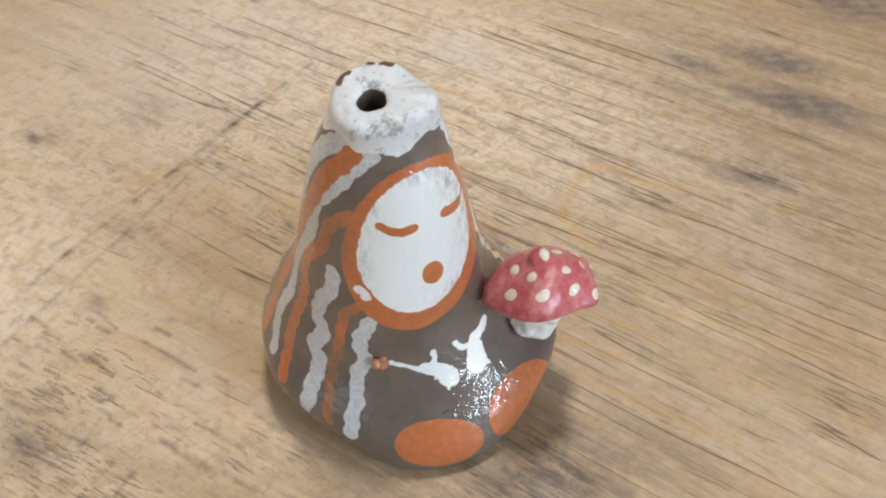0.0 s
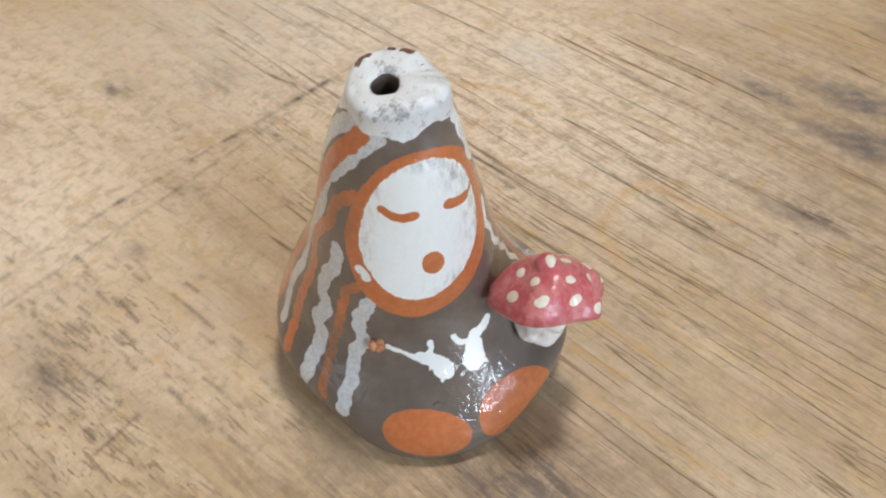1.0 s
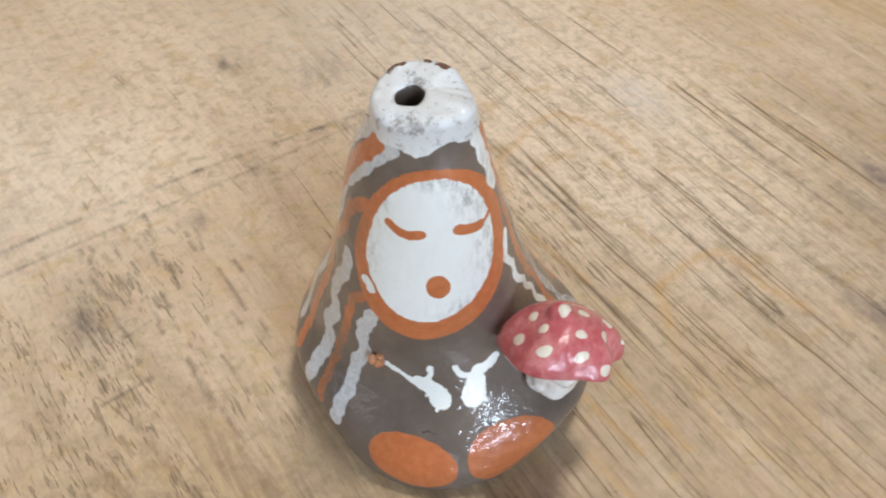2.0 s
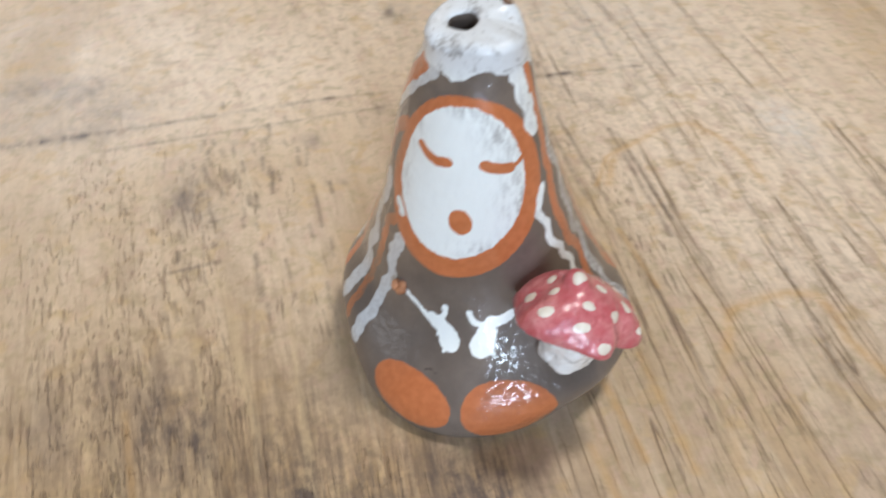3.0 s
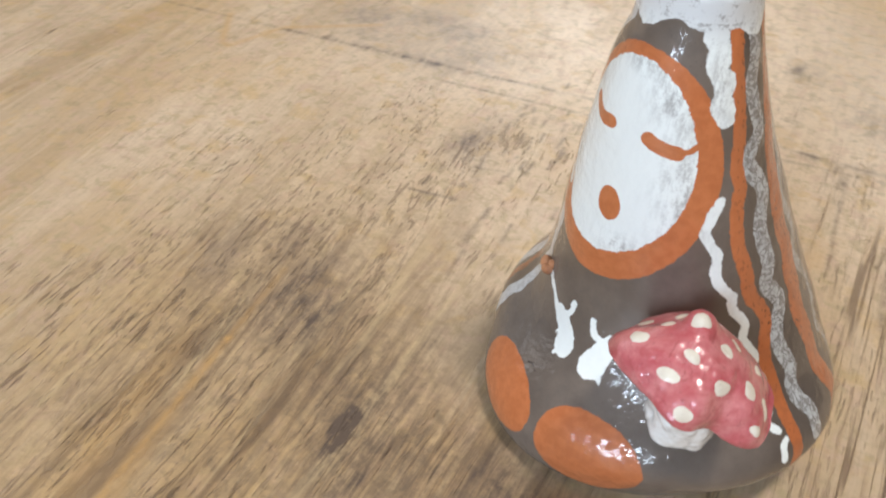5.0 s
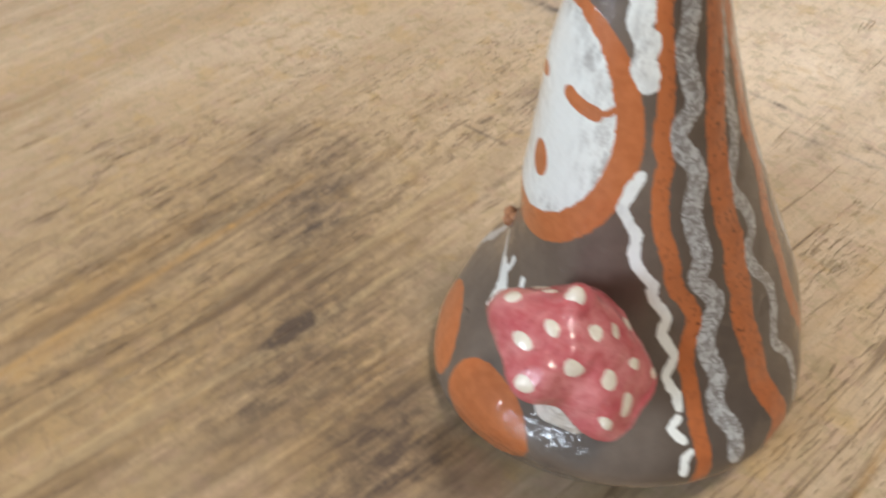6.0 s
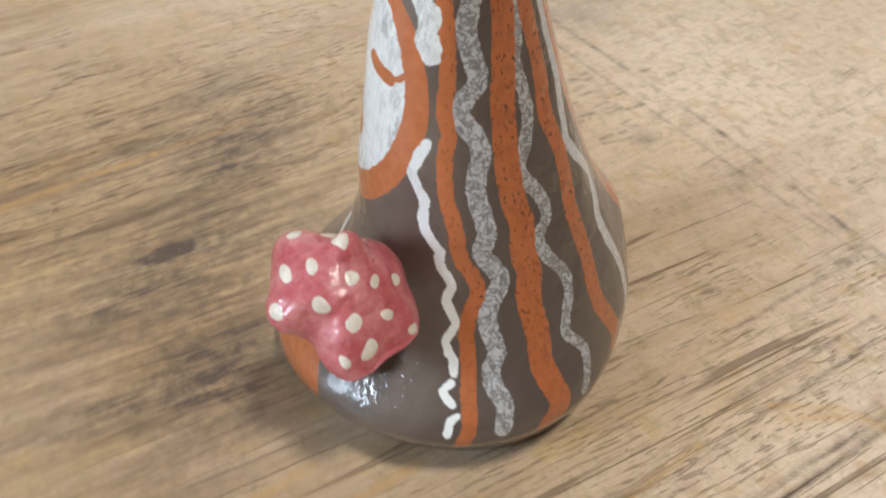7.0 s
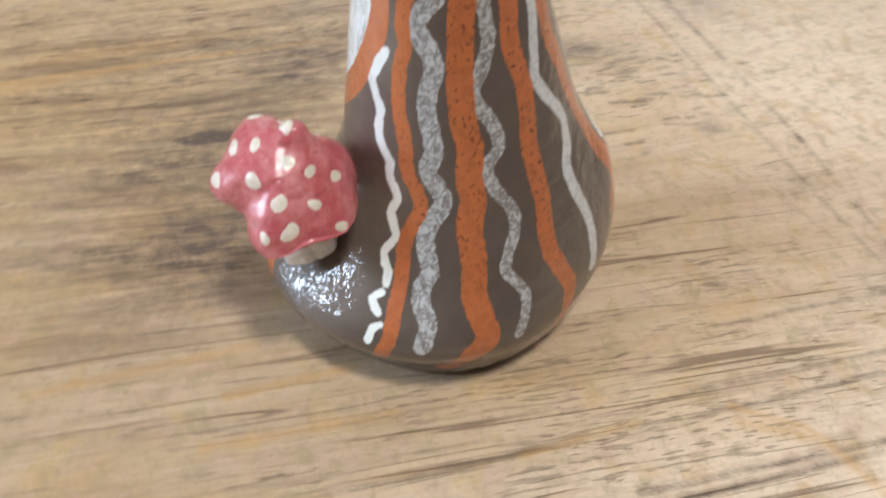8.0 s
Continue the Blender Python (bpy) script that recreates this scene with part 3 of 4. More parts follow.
def surface(theta, z):
    """A point of the bottle's wall in mm: theta in degrees from the painted face towards the toadstool, z the height."""
    theta, z = np.broadcast_arrays(np.radians(np.asarray(theta, float)), np.asarray(z, float))
    cx, cy, r, ec, es = (smooth_curve(z, PROFILE[:, 0], PROFILE[:, k]) for k in range(1, 6))
    a = theta - math.pi / 2
    r = r + ec * np.cos(2 * a) + es * np.sin(2 * a)
    behind = np.degrees(theta) % 360 - 184
    r = r + 1.5 * np.exp(-(behind / 13) ** 2 - ((z - 26.5) / 4.5) ** 2)     # a lump at the back
    return np.stack([cx + r * np.cos(a), cy + r * np.sin(a), z], -1)


def bottle_body(parent):
    cols = 720
    theta = np.linspace(-180, 180, cols, endpoint=False)
    levels = np.concatenate([np.linspace(0, 4, 30)[:-1], np.linspace(4, 71.8, 332), 71.8 + 1.4 * np.sin(np.linspace(0, math.pi / 2, 10))[1:]])
    T, Z = np.meshgrid(theta, levels)
    wall = surface(T, Z)
    top = np.clip((Z - 71.8) / 1.4, 0, 1)
    centre, hole_at = np.array([-1.5, -4.0]), np.array([-3.9, -4.2])
    away = wall[..., :2] - centre
    wall[..., :2] -= away / np.linalg.norm(away, axis=-1, keepdims=True) * (1.25 * (1 + 1.3 * np.exp(-((T - 80) / 40) ** 2)) * (1 - np.sqrt(1 - top ** 2)) + np.clip((Z - 65) / 7, 0, 1) * (0.8 * np.exp(-((T - 84) / 36) ** 2) - 1.1 * np.exp(-((T + 61) / 42) ** 2)))[..., None]

    def tilt(xy, z):
        """The mouth was cut on a slant, higher at the back."""
        share = np.clip((z - 64.0) / 9.0, 0, 1)
        away = xy - centre
        bearing = np.degrees(np.arctan2(away[..., 1], away[..., 0])) + 90
        worn_down = 1.7 * np.exp(-(((bearing - 88 + 180) % 360 - 180) / 40) ** 2) * np.clip(np.linalg.norm(away, axis=-1) / 6.0, 0, 1)
        return z + share * (0.15 * (xy[..., 0] + 1.5) + 0.11 * (xy[..., 1] + 4.0) - worn_down)

    rings = [wall]
    # the flat top, the hole and its dark inside
    edge = wall[-1, :, :2]
    spoke = np.stack([np.sin(np.radians(theta)), -np.cos(np.radians(theta))], -1)
    hole = hole_at + 2.25 * spoke * (1 + 0.04 * np.sin(3 * np.radians(theta)) + 0.03 * np.sin(5 * np.radians(theta)))[:, None]
    for s in np.linspace(0, 1, 24)[1:]:
        xy = edge * (1 - s) + hole * s
        z = np.full((cols, 1), 73.2 + 0.15 * math.sin(math.pi * s) - 0.35 * s ** 12)
        rings.append(np.concatenate([xy, z], -1)[None])
    lip = len(rings)
    for d, widen in ((0.35, 0.95), (1, 0.93), (2.5, 0.95), (5, 1.0), (9, 1.3), (14, 1.9), (25, 3.0), (45, 4.5), (60, 5.0), (66, 4.0), (68, 0.02)):
        rings.append(np.concatenate([hole_at + (hole - hole_at) * widen, np.full((cols, 1), 72.85 - d)], -1)[None])
    # the underside
    under = [np.concatenate([np.array([1.0, -3.5]) + (wall[0, :, :2] - [1.0, -3.5]) * k, np.full((cols, 1), 0.0)], -1)[None] for k in (0.02, 0.6, 0.97)]
    pts = np.concatenate(under + rings)
    skip, rows = len(under), len(levels)
    shaped = pts.copy()
    shaped[..., 2] = tilt(pts[..., :2], pts[..., 2])
    turn = np.radians(theta)
    ripple = 0.20 * np.sin(2 * turn + 0.6) + 0.16 * np.sin(5 * turn + 2) + 0.10 * np.sin(9 * turn) + 0.06 * np.sin(17 * turn + 1)
    share = np.concatenate([np.zeros(skip), np.clip((levels - 69.5) / 3.0, 0, 1), (1 - np.linspace(0, 1, lip - 1)) ** 4])
    shaped[:len(share), :, 2] += share[:, None] * ripple[None]
    # the uneven hand-pinched wall
    coarse = wall[::7, ::8]
    bumps = np.array([noise.noise(Vector(v) * 0.11) + 0.4 * noise.noise(Vector(v) * 0.35) for v in coarse.reshape(-1, 3).tolist()]).reshape(coarse.shape[:2])
    iz, it = np.arange(rows) / 7, np.arange(cols) / 8
    a, b = np.minimum(iz.astype(int), bumps.shape[0] - 2), it.astype(int)
    fz, ft = np.clip(iz - a, 0, 1)[:, None], (it - b)[None]
    nb = (b + 1) % bumps.shape[1]
    push = (bumps[a][:, b] * (1 - ft) + bumps[a][:, nb] * ft) * (1 - fz) + (bumps[a + 1][:, b] * (1 - ft) + bumps[a + 1][:, nb] * ft) * fz
    fade = np.clip(Z / 6, 0, 1) * np.clip((71.8 - Z) / 4, 0, 1)
    out = np.stack([np.cos(np.radians(T) - math.pi / 2), np.sin(np.radians(T) - math.pi / 2)], -1)
    shaped[skip:skip + rows, :, :2] += out * (0.28 * push * fade)[..., None]
    pts = shaped
    mesh = grid_mesh("body", pts / 1000, True)

    big = np.full(pts.shape[:2], 9.0)
    fields = {k: big.copy() for k in ("wash", "orange", "white", "mark", "nick", "chip")}
    step_r = np.linalg.norm(np.roll(wall, -1, 1) - np.roll(wall, 1, 1), axis=-1) / (theta[2] - theta[0])
    step_z = np.linalg.norm(np.gradient(wall, axis=0), axis=-1)

    def lay(name, d):
        part_of = fields[name][skip:skip + rows]
        np.minimum(part_of, d, out=part_of)

    def oval(name, tc, zc, left, right, up, down, p_up=2.0, p_down=2.0, lean=0.0, cut=None):
        """A rounded patch given by its reach to each side, in degrees and millimetres of height."""
        du, dv = T - tc, Z - zc
        du = (du + 180) % 360 - 180 - lean * dv
        u = np.abs(du) / np.where(du < 0, left, right)
        v = np.abs(dv) / np.where(dv < 0, down, up)
        p = np.where(dv < 0, p_down, p_up)
        g = (u ** p + v ** p) ** (1 / p) - 1
        gt = (np.roll(g, -1, 1) - np.roll(g, 1, 1)) / (2 * (theta[1] - theta[0])) / step_r
        gz = np.gradient(g, axis=0) / step_z
        lay(name, g / np.maximum(np.hypot(gt, gz), 0.03))

    def stroke(name, width, knots, taper=1.0, wave=None):
        """A brush stroke through (degrees, height) knots; width is half of the stroke's."""
        k = np.array(knots, float)
        s = np.arange(len(k), dtype=float)
        t = np.linspace(0, len(k) - 1, 8 * (len(k) - 1) + 1)
        tk, zk = (smooth_curve(t, s, k[:, c]) for c in (0, 1)) if len(k) > 2 else (np.interp(t, s, k[:, 0]), np.interp(t, s, k[:, 1]))
        if wave is None:
            wave = 0.0 if len(k) < 4 or width < 0.95 else 0.08 if len(k) > 8 else 0.24
        reach = np.concatenate([[0], np.cumsum(np.linalg.norm(np.diff(surface(tk, np.clip(zk, 0, 73)), axis=0), axis=1))])
        tk = tk + np.degrees(wave / 16.0) * (np.sin(reach * 1.35 + k[0, 0]) + 0.6 * np.sin(reach * 2.7 + k[0, 1]))
        line = surface(tk, np.clip(zk, 0, 73))
        swell = 1 + (0.12 if wave else 0.0) * np.sin(reach * 1.9 + k[-1, 0])
        rows_in = (levels > zk.min() - 4) & (levels < zk.max() + 4)
        near = np.abs((theta - (tk.max() + tk.min()) / 2 + 180) % 360 - 180) < (tk.max() - tk.min()) / 2 + 35
        cell = np.ix_(rows_in, near)
        spot, best = wall[cell], np.full(T[cell].shape, 9.0)
        for i in range(len(line) - 1):
            w = width * swell[i] * (1 + (taper - 1) * i / (len(line) - 1))
            np.minimum(best, segment_distance(spot, line[i], line[i + 1]) - w, out=best)
        whole = np.full(T.shape, 9.0)
        whole[cell] = best
        lay(name, whole)

    # the face patch and its ring
    oval("orange", -2, 50.0, 61, 61.5, 15.2, 20.3, 2.2, 1.65, lean=0.4)
    oval("white", -2, 50.0, 49, 47, 13.6, 15.5, 2.2, 1.7, lean=0.4)
    stroke("mark", 0.78, [(-33, 55.0), (-26, 54.1), (-18, 53.6), (-9, 53.9)], 1.18)
    stroke("mark", 0.98, [(18, 54.1), (26, 53.4), (35, 53.1)])
    stroke("mark", 0.4, [(35, 53.2), (41, 53.6), (46, 54.5)])
    oval("mark", 0, 42.8, 7.5, 7.5, 2.5, 2.6)
    stroke("white", 0.95, [(-49, 40.7), (-46.5, 40.4), (-44, 39.3)], 1.0, 0)
    # the two feet
    oval("orange", -22, 7.4, 18, 17.5, 4.7, 4.9, 2.2, 2.2)
    oval("orange", 17.5, 8.0, 18, 18, 5.9, 6.2, 2.2, 2.2)
    turn = np.radians(theta)
    bite = np.where(np.abs((theta - 168 + 180) % 360 - 180) < 58, 0.30 * np.sin(turn * 5 + 1) + 0.25 * np.sin(turn * 11) + 0.15 * np.sin(turn * 23 + 2) - 0.02, -0.5)
    for k in range(4):
        fields["chip"][skip + rows + k] = 0.2 * k - 0.6 * bite
    lay("chip", np.where(Z > 72.0, (73.1 - Z) * 0.6 - 0.6 * bite[None], 9.0))
    # the arms
    stroke("white", 0.5, [(-30, 22.8), (-24, 21.9), (-17, 20.5)])
    stroke("white", 1.05, [(-15, 20.6), (-9, 19.4), (-6, 17.6)], 1.9)
    stroke("white", 0.45, [(-13, 20.8), (-9, 21.6), (-8, 23.2)], 1.3)
    stroke("white", 0.7, [(24, 23.7), (19, 22.6), (13, 22.0)], 1.6)
    stroke("white", 1.75, [(11, 20.4), (8, 18.0)], 1.25)
    stroke("white", 0.5, [(11, 21.6), (6, 21.8), (3.8, 23.2)], 1.2)
    stroke("white", 0.42, [(-10.5, 20.2), (-12.2, 17.8)], 0.5)
    stroke("white", 0.5, [(-5, 18.6), (-2.6, 19.2)], 0.6)
    stroke("white", 0.5, [(-6.5, 17.2), (-8.6, 15.9)], 0.6)
    stroke("white", 0.5, [(9, 18.0), (4.8, 17.6)], 0.6)
    stroke("white", 0.45, [(10, 18.6), (13.2, 16.8)], 0.7)
    stroke("nick", 0.12, [(-16, 12.7), (-14, 13.0), (-11, 12.8)])
    # the white top with its uneven lower edge
    lower = 67.6 + 0.5 * np.sin(np.radians(T * 3 + 20)) + 0.6 * np.sin(np.radians(T * 7)) + 0.9 * np.cos(np.radians(T - 50)) + 2.0 * np.exp(-((T + 85) / 35) ** 2)
    lay("white", lower - Z)
    fields["white"][skip + rows:skip + lip + rows - 1] = -3.0
    # stripes on the toadstool's side
    stroke("white", 1.35, [(44, 69.2), (54, 66), (52, 64.2), (60, 62), (57, 60), (62, 57.8)])
    stroke("white", 0.80, [(58, 46.5), (51, 43), (51, 41.5), (56, 39), (55, 36.5), (56, 34.5), (61, 32.3), (61, 30.3), (65, 27.8), (63, 25.8), (67, 23.3), (64.5, 20.8), (68, 19), (69.5, 17.4)], 0.72, 0)
    stroke("white", 0.55, [(69.5, 16.5), (68.5, 15.6), (72.5, 14.5)])
    stroke("white", 0.58, [(75, 13.4), (74, 12.6), (75, 11.3)])
    stroke("orange", 1.02, [(66, 69), (67, 64.5), (70, 60.7), (71, 56.8), (70, 54.1), (68, 51.3), (70, 48.5), (68, 46.3), (67, 44), (67, 40), (70, 36), (70, 32.1), (74, 29.5), (75, 27.4), (72, 24.7), (71, 22.1), (73, 19), (76, 15.5), (80, 12), (82, 5)], 1.1, 0)
    stroke("wash", 1.35, [(88, 69), (86, 64.6), (82, 61.4), (85, 58.2), (88, 55.5), (79, 52.9), (76, 50.8), (83, 48.7), (86, 46.5), (82, 43), (82, 39.5), (84, 36), (80, 33), (83, 31), (85, 29), (79, 25.7), (79, 22.9), (82, 20.3), (81, 18.1), (83, 16.3), (88, 14.4), (90, 11.8)], 1.0, 0)
    stroke("orange", 1.75, [(114, 69), (112, 64), (107, 58), (102, 52.4), (100, 48), (99, 44), (99, 40), (101, 36.5), (98, 33), (98, 30), (95, 26.5), (97, 22), (99, 17.8), (105, 14.6), (109, 12.3), (107, 9.5), (106, 5)], 1.1, 0)
    stroke("wash", 1.12, [(126, 69), (124, 63.5), (120, 59.7), (115, 56.6), (117, 53.7), (118, 50.1), (112, 46.9), (105, 43.5), (113, 39.9), (115, 36.9), (107, 34.2), (108, 31.5), (114, 28), (113.5, 25.5), (110.5, 23), (109.5, 20.4), (116.5, 17.8), (120.5, 15.3), (121, 11.5)], 0.78, 0)
    stroke("orange", 1.45, [(136, 69), (135, 62), (136, 55), (132, 49), (135, 44.6), (134, 40.5), (131, 36.6), (130, 32.5), (129, 28), (128, 24.5), (129, 21.5), (135, 18), (142, 14.5), (144, 11), (146, 6)], 1.0, 0)
    stroke("wash", 0.95, [(160, 69), (156, 60), (155, 53), (148, 47), (144, 43.7), (152, 39.9), (158, 36.9), (155, 33.8), (148, 30.6), (149, 26.9), (153, 23), (155, 18.1), (156, 14.5)], 1.1, 0)
    stroke("orange", 1.7, [(172, 68), (167, 55), (166, 47.5), (170, 43.9), (173, 39), (176, 34), (177, 29.5), (182, 24), (178, 19)], 1.0, 0)
    stroke("white", 1.3, [(200, 64), (202, 48), (199, 36), (188, 29)])
    # stripes on the other side
    stroke("wash", 1.35, [(-40, 33.4), (-44, 29.1), (-45, 25.9), (-42, 23.4), (-48, 19.4), (-50, 15.7), (-53, 13.1), (-57, 9.3)], 1.0, 0.12)
    stroke("orange", 0.95, [(-46, 37.4), (-56, 34.4), (-56, 30.2), (-57, 24.7), (-60, 20.6), (-62, 17.3), (-64, 14), (-66, 10.6)], 1.0, 0.15)
    stroke("wash", 1.4, [(-69, 43.1), (-68, 38.9), (-74, 34.4), (-72, 30.5), (-66, 27.4), (-71, 23.6), (-68, 20), (-71, 16.3), (-74, 13.2), (-76, 11.2)], 1.15, 0.12)
    stroke("orange", 1.15, [(-58, 56), (-70, 54), (-78, 51.5), (-79, 48), (-90, 44), (-95, 39.5), (-90, 36), (-87, 31.5), (-87, 26), (-88, 20.5), (-90, 13)], 1.15, 0.12)
    stroke("wash", 1.45, [(-46, 67.2), (-63, 64.2), (-72, 61.6), (-83, 58.8), (-94, 55.1), (-94, 51.5), (-94, 48.5), (-102, 43), (-107, 38), (-103, 33.5), (-99, 30), (-101, 24.6), (-100, 18.5), (-99, 15)], 0.9, 0.12)
    stroke("orange", 1.6, [(-66, 67), (-80, 63.5), (-92, 60), (-103, 53), (-116, 43), (-117, 36), (-114, 30), (-111, 21), (-117, 10)], 1.0, 0.15)
    stroke("wash", 1.5, [(-82, 69), (-100, 66), (-112, 63.4), (-117, 57.5), (-128, 46), (-132, 36), (-133, 24), (-129, 17)])
    stroke("orange", 1.6, [(-150, 60), (-152, 50), (-148, 35), (-142, 12)])
    stroke("wash", 1.6, [(-86, 68), (-104, 65), (-118, 61)])
    for key, values in fields.items():
        field(mesh, key, values)
    side = np.full(pts.shape[:2], 1.0)
    side[skip:skip + rows] = np.clip((T - 64) / 12, 0, 1)
    # mask of the side whose shade is painted in
    field(mesh, "shaded_side", side)
    crackled, faded = side.copy(), np.zeros(pts.shape[:2])
    crackled[skip:skip + rows] *= 1 - 0.8 * np.clip((T - 138) / 8, 0, 1)
    faded[skip:skip + rows] = np.clip(np.exp(-((T + 58) / 9) ** 2) * np.clip((30 - Z) / 8, 0, 1) + 0.8 * np.exp(-((T + 70) / 12) ** 2 - ((Z - 50) / 5) ** 2) + 0.6 * np.exp(-((T + 56) / 8) ** 2 - ((Z - 35) / 3) ** 2), 0, 1)
    specked = side.copy()
    specked[skip:skip + rows] *= np.clip((Z - 8) / 22, 0.15, 1)
    field(mesh, "specked", specked)
    field(mesh, "crackled", crackled)
    field(mesh, "faded", faded)
    # where the white is brushed thin
    bare = np.full(pts.shape[:2], 0.75)

    def thin(tc, zc, wide, high):
        return np.exp(-((T - tc) / wide) ** 2 - ((Z - zc) / high) ** 2)

    face = 0.05 + 0.95 * thin(40, 47, 12, 9) + 0.9 * thin(30, 60, 14, 3.5) + 0.8 * thin(5, 63, 20, 1.3) + 0.8 * thin(10, 37, 14, 1.8) + 0.55 * thin(-46, 44, 6, 8) + 0.5 * thin(-38, 57, 6, 4)
    bare[skip:skip + rows] = np.where(Z > 66, 0.42 + 0.4 * np.clip((Z - 71) / 1.5, 0, 1) + 0.5 * thin(48, 70.5, 25, 2.5), np.where(np.abs(T) < 42, np.clip(face, 0, 1), np.clip(np.where(np.abs(T) < 58, face, 0.15) + 0.75 * thin(56, 62, 9, 6), 0, 1)))
    # the mouth is worn grey behind the hole and along the front of its rim
    behind = np.exp(-(((theta - 150 + 180) % 360 - 180) / 60) ** 2)
    before = np.exp(-((theta + 35) / 45) ** 2)
    for k, s in enumerate(np.linspace(0, 1, 24)[1:]):
        bare[skip + rows + k] = 0.25 + 0.75 * behind * s ** 2 + 0.6 * before * (1 - s) ** 3
    rim = np.clip((Z - 70.0) / 1.5, 0, 1) * (0.15 + 0.75 * before)
    bare[skip:skip + rows] = np.where(Z > 69.5, np.maximum(rim, 0.3), bare[skip:skip + rows])
    field(mesh, "bare", bare)
    return dress(new("body", mesh), GLAZE, parent)


bottle = new("ceramic_bottle")
tagged(bottle, "glazed grey ceramic bottle painted with a white face and orange stripes", "bottle")
bottle_body(bottle)

# ---- the toadstool on its shoulder ----
CAP_AT = np.array([19.93, -20.07, 28.9])
CAP_UP = np.array([0.70, 0.27, 1.0]) / math.sqrt(0.70 ** 2 + 0.27 ** 2 + 1)
CAP_X = np.array([1.0, 0, 0]) - CAP_UP[0] * CAP_UP
CAP_X /= np.linalg.norm(CAP_X)
CAP_Y = np.cross(CAP_UP, CAP_X)
CAP_TIP = np.array([17.7, -18.4])
CAP_LOBES = ((-1.47, 1.05), (-0.13, 0.43), (0.37, 0.25), (0.04, 0.39), (0.71, 0.25))
CAP_DROOP = ((4.88, 0.40), (-1.17, 1.46), (-0.58, 0.02))


def cap_point(phi, s):
    """The lumpy cap: phi round it in radians, s from 0 at the crown to 1 at the curled edge; in millimetres."""
    reach = 9.71 + sum(a * np.cos((k + 1) * phi) + b * np.sin((k + 1) * phi) for k, (a, b) in enumerate(CAP_LOBES))
    droop = sum(a * np.cos((k + 1) * phi) + b * np.sin((k + 1) * phi) for k, (a, b) in enumerate(CAP_DROOP))
    turn = s * math.pi / 2 * 1.12
    c = np.cos(turn)
    x, y = reach * np.sin(turn) * np.cos(phi), reach * np.sin(turn) * np.sin(phi)
    h = 6.85 * np.sign(c) * np.abs(c) ** 1.25 + droop * s ** 2
    h = h - 0.55 * np.exp(-((x - 2.5) ** 2 + (y + 4.0) ** 2) / 2.0) + 0.35 * np.sin(3 * phi + 1) * s * (1 - s) * 2
    p = CAP_AT + x[..., None] * CAP_X + y[..., None] * CAP_Y + h[..., None] * CAP_UP
    off = ((p[..., :2] - CAP_TIP) ** 2).sum(-1)
    tip = np.where(h > 0, 1.5 * np.exp(-off / 10.0) + 1.7 * np.exp(-(off / 4.4) ** 2), 0.0)                 # pinched up to a blunt tip
    return p + tip[..., None] * np.array([-0.10, 0.12, 0.98])


def lumpy(pts):
    """Pushes points of the cap in and out by small uneven lumps."""
    lump = np.array([noise.noise(Vector(v) * 0.45) * 0.24 + noise.noise(Vector(v) * 1.1) * 0.08 for v in pts.reshape(-1, 3).tolist()]).reshape(pts.shape[:2])
    return pts + (pts - CAP_AT) / np.maximum(np.linalg.norm(pts - CAP_AT, axis=-1, keepdims=True), 1) * lump[..., None]


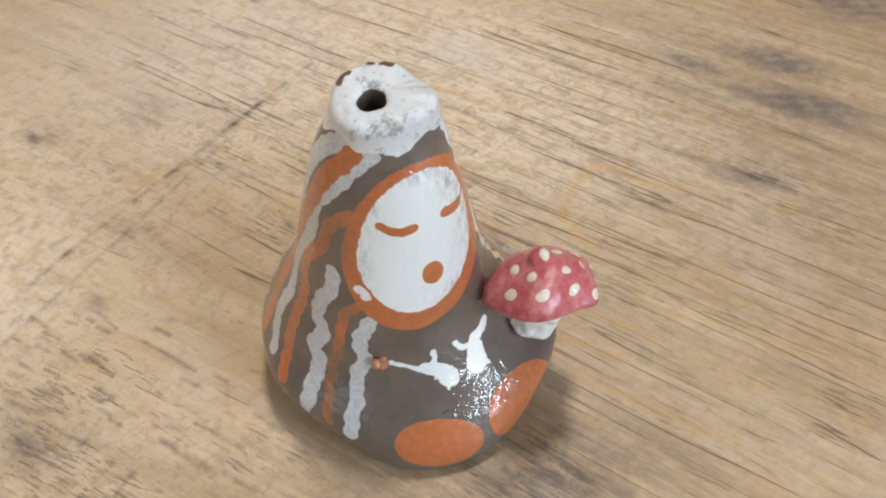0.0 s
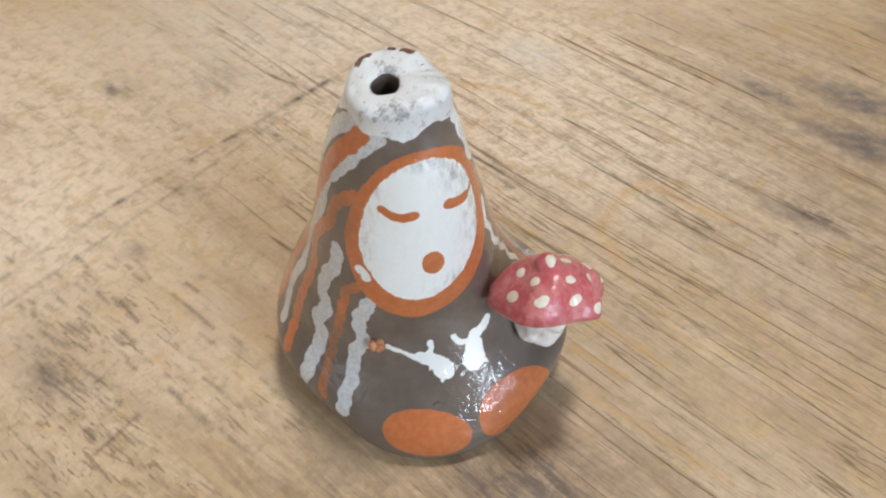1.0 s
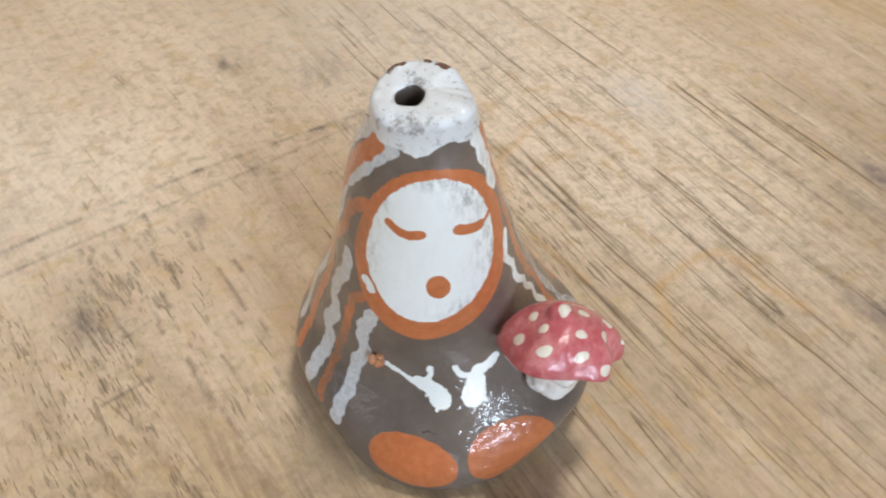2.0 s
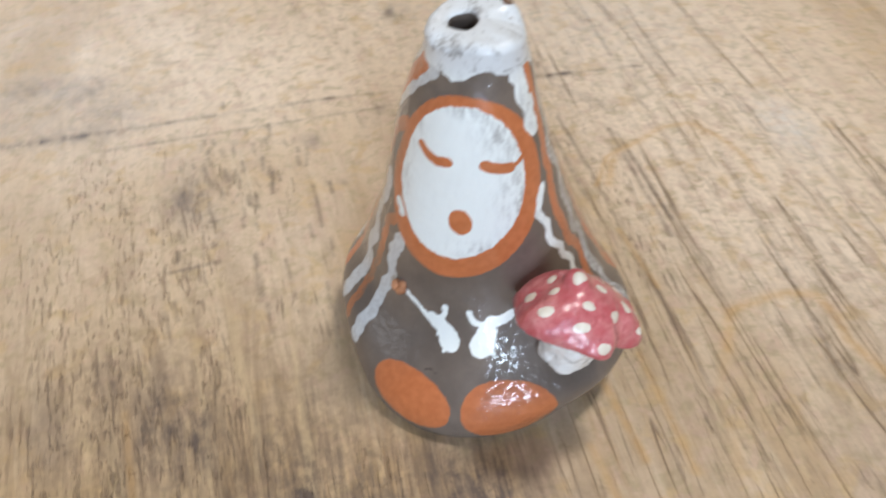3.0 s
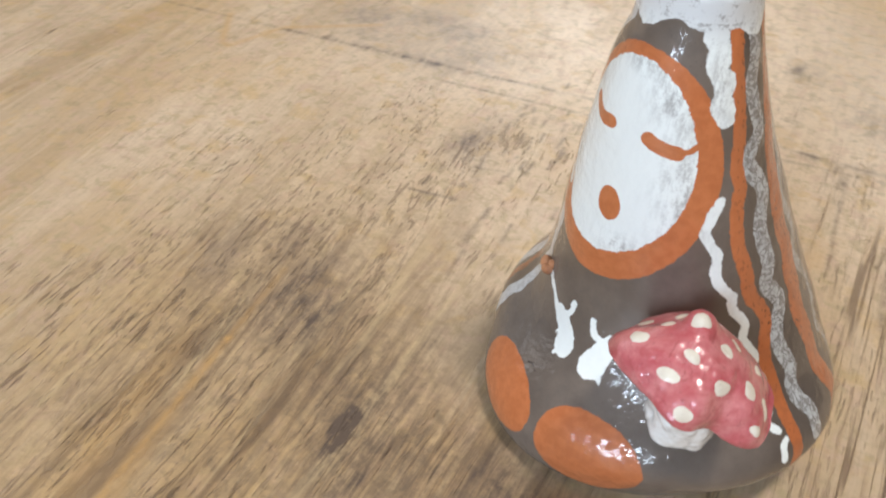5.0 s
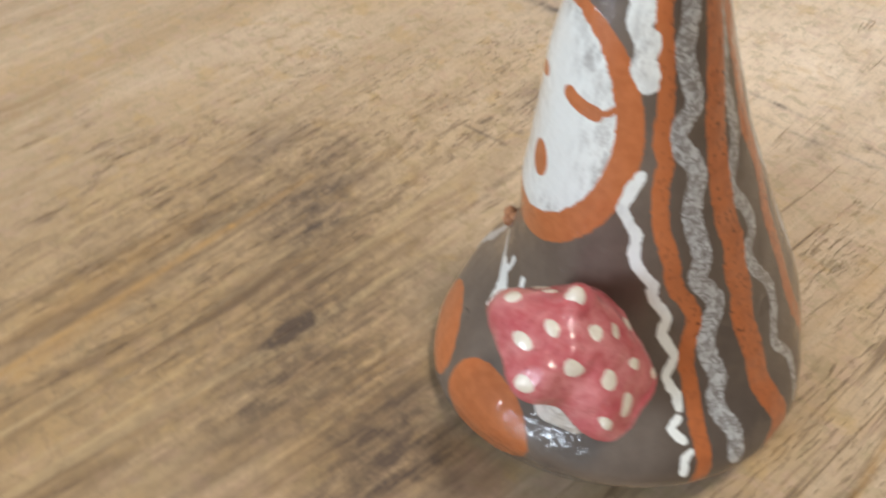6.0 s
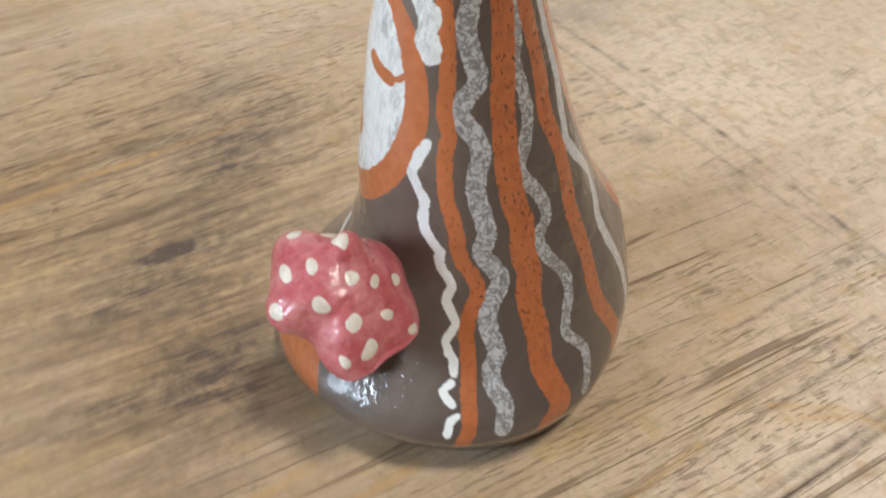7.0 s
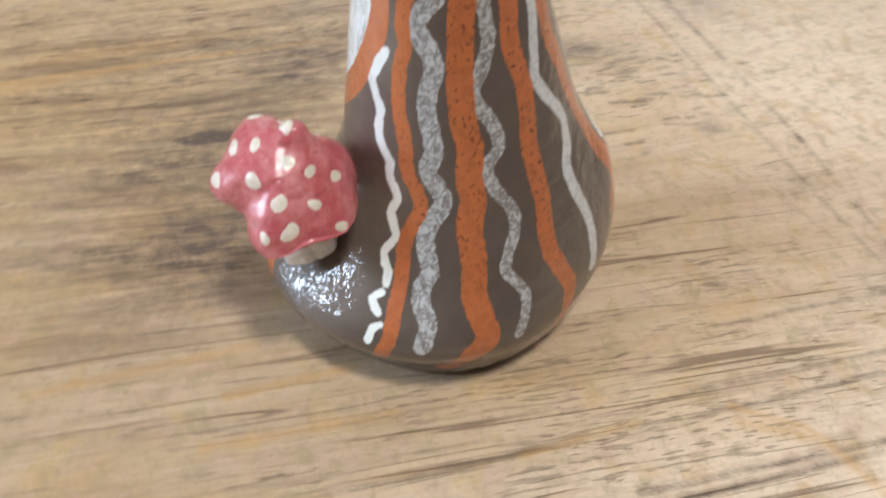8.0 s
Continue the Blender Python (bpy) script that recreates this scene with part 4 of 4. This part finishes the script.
def toadstool(parent):
    phi, s = np.meshgrid(np.linspace(0, 2 * math.pi, 144, endpoint=False), np.linspace(0.003, 1, 60))
    outer = cap_point(phi, s)
    inner = []
    for k, (shrink, lift) in enumerate(((0.93, 0.1), (0.80, 0.7), (0.55, 1.6), (0.25, 2.0), (0.01, 2.0))):
        edge = outer[-1]
        mid = edge.mean(0)
        inner.append((mid + (edge - mid) * shrink + CAP_UP * lift)[None])
    pts = np.concatenate([outer] + inner)
    pts = lumpy(pts)
    cap = dress(new("toadstool_cap", grid_mesh("toadstool_cap", pts / 1000, True)), PINK, parent, "glossy pink-red toadstool cap with cream dots")

    # dots of slip, each a low dome that follows the cap
    dots = ((166, 0.55, 0.95), (182, 0.76, 1.25), (195, 0.53, 1.0), (118, 0.41, 0.95), (4, 0.53, 0.8), (30, 0.47, 1.25), (217, 0.66, 1.2), (194, 0.32, 1.1),
            (234, 0.34, 1.0), (250, 0.59, 1.15), (178, 0.12, 0.95), (126, 0.20, 0.85), (293, 0.24, 1.2), (16, 0.19, 1.15), (74, 0.30, 0.85), (75, 0.68, 0.95), (285, 0.68, 1.1))
    for k, (deg, s0, size) in enumerate(dots):
        p0 = math.radians(deg)
        e = 0.01
        here = cap_point(np.array(p0), np.array(s0))
        dp = (cap_point(np.array(p0 + e), np.array(s0)) - here) / e
        ds = (cap_point(np.array(p0), np.array(s0 + e)) - here) / e
        up = np.cross(ds, dp)
        up /= np.linalg.norm(up)
        q, rad = np.meshgrid(np.linspace(0, 2 * math.pi, 20, endpoint=False), (0.01, 0.35, 0.65, 0.85, 0.97, 1.04))
        wob = 0.99 * size * (1 + 0.10 * np.sin(2 * q + k * 1.7) + 0.05 * np.sin(3 * q + k))
        u, v = rad * wob * np.cos(q), rad * wob * np.sin(q)
        base = cap_point(p0 + u / np.linalg.norm(dp), s0 + v / np.linalg.norm(ds))
        high = 0.15 * np.sqrt(np.clip(1.04 - (rad / 1.04) ** 2, 0, 1)) - 0.05
        dome = lumpy(base) + up * high[..., None]
        dress(new("dot", grid_mesh("dot", dome / 1000, True)), CREAM, cap)

    # the short fat stem, pressed on to the wall
    foot, head = np.array([17.5, -16.4, 16.9]), np.array([19.6, -19.3, 27.5])
    axis = (head - foot) / np.linalg.norm(head - foot)
    side = np.cross(axis, [0, 0, 1.0])
    side /= np.linalg.norm(side)
    front = np.cross(side, axis)
    q, t = np.meshgrid(np.linspace(0, 2 * math.pi, 120, endpoint=False), np.linspace(0, 1, 40))
    flare = np.where(t < 0.15, np.sqrt(np.clip(1 - ((0.15 - t) / 0.153) ** 2, 0, 1)), 1.0) * (4.95 - 0.6 * t)
    flare = flare * (1 + 0.04 * np.sin(3 * q + 0.5) + 0.10 * (np.sqrt(np.abs(np.sin(2.5 * q + 0.6 * np.sin(2 * q) + 1.1 + 0.3 * t))) - 0.75) * (1 - 0.3 * t))
    stem = foot + axis * (t * np.linalg.norm(head - foot))[..., None] + flare[..., None] * (np.cos(q)[..., None] * side + np.sin(q)[..., None] * front)
    knead = np.array([noise.noise(Vector(v) * 0.45) * 0.5 + noise.noise(Vector(v) * 1.1) * 0.12 for v in stem.reshape(-1, 3).tolist()]).reshape(stem.shape[:2])
    stem = stem + knead[..., None] * (np.cos(q)[..., None] * side + np.sin(q)[..., None] * front)
    dress(new("toadstool_stem", grid_mesh("toadstool_stem", stem / 1000, True)), STEM, parent, "short fat white toadstool stem with dark creases")


def clay_stub(parent):
    bm = bmesh.new()
    for at, size in (((-12.6, -12.9, 22.9), (1.1, 0.9, 1.0)), ((-13.6, -12.2, 23.2), (0.9, 1.0, 1.25)), ((-12.2, -12.1, 23.7), (0.9, 0.9, 0.7))):
        made = bmesh.ops.create_icosphere(bm, subdivisions=3, radius=1.0)
        for v in made["verts"]:
            k = 1 + 0.22 * noise.noise(Vector(v.co) * 1.7 + Vector(at))
            v.co = Vector([(a + c * d * k) / 1000 for a, c, d in zip(at, v.co, size)])
    part("clay_stub", bm, CLAY, parent, "broken stub of bare orange clay")


toadstool(bottle)
clay_stub(bottle)
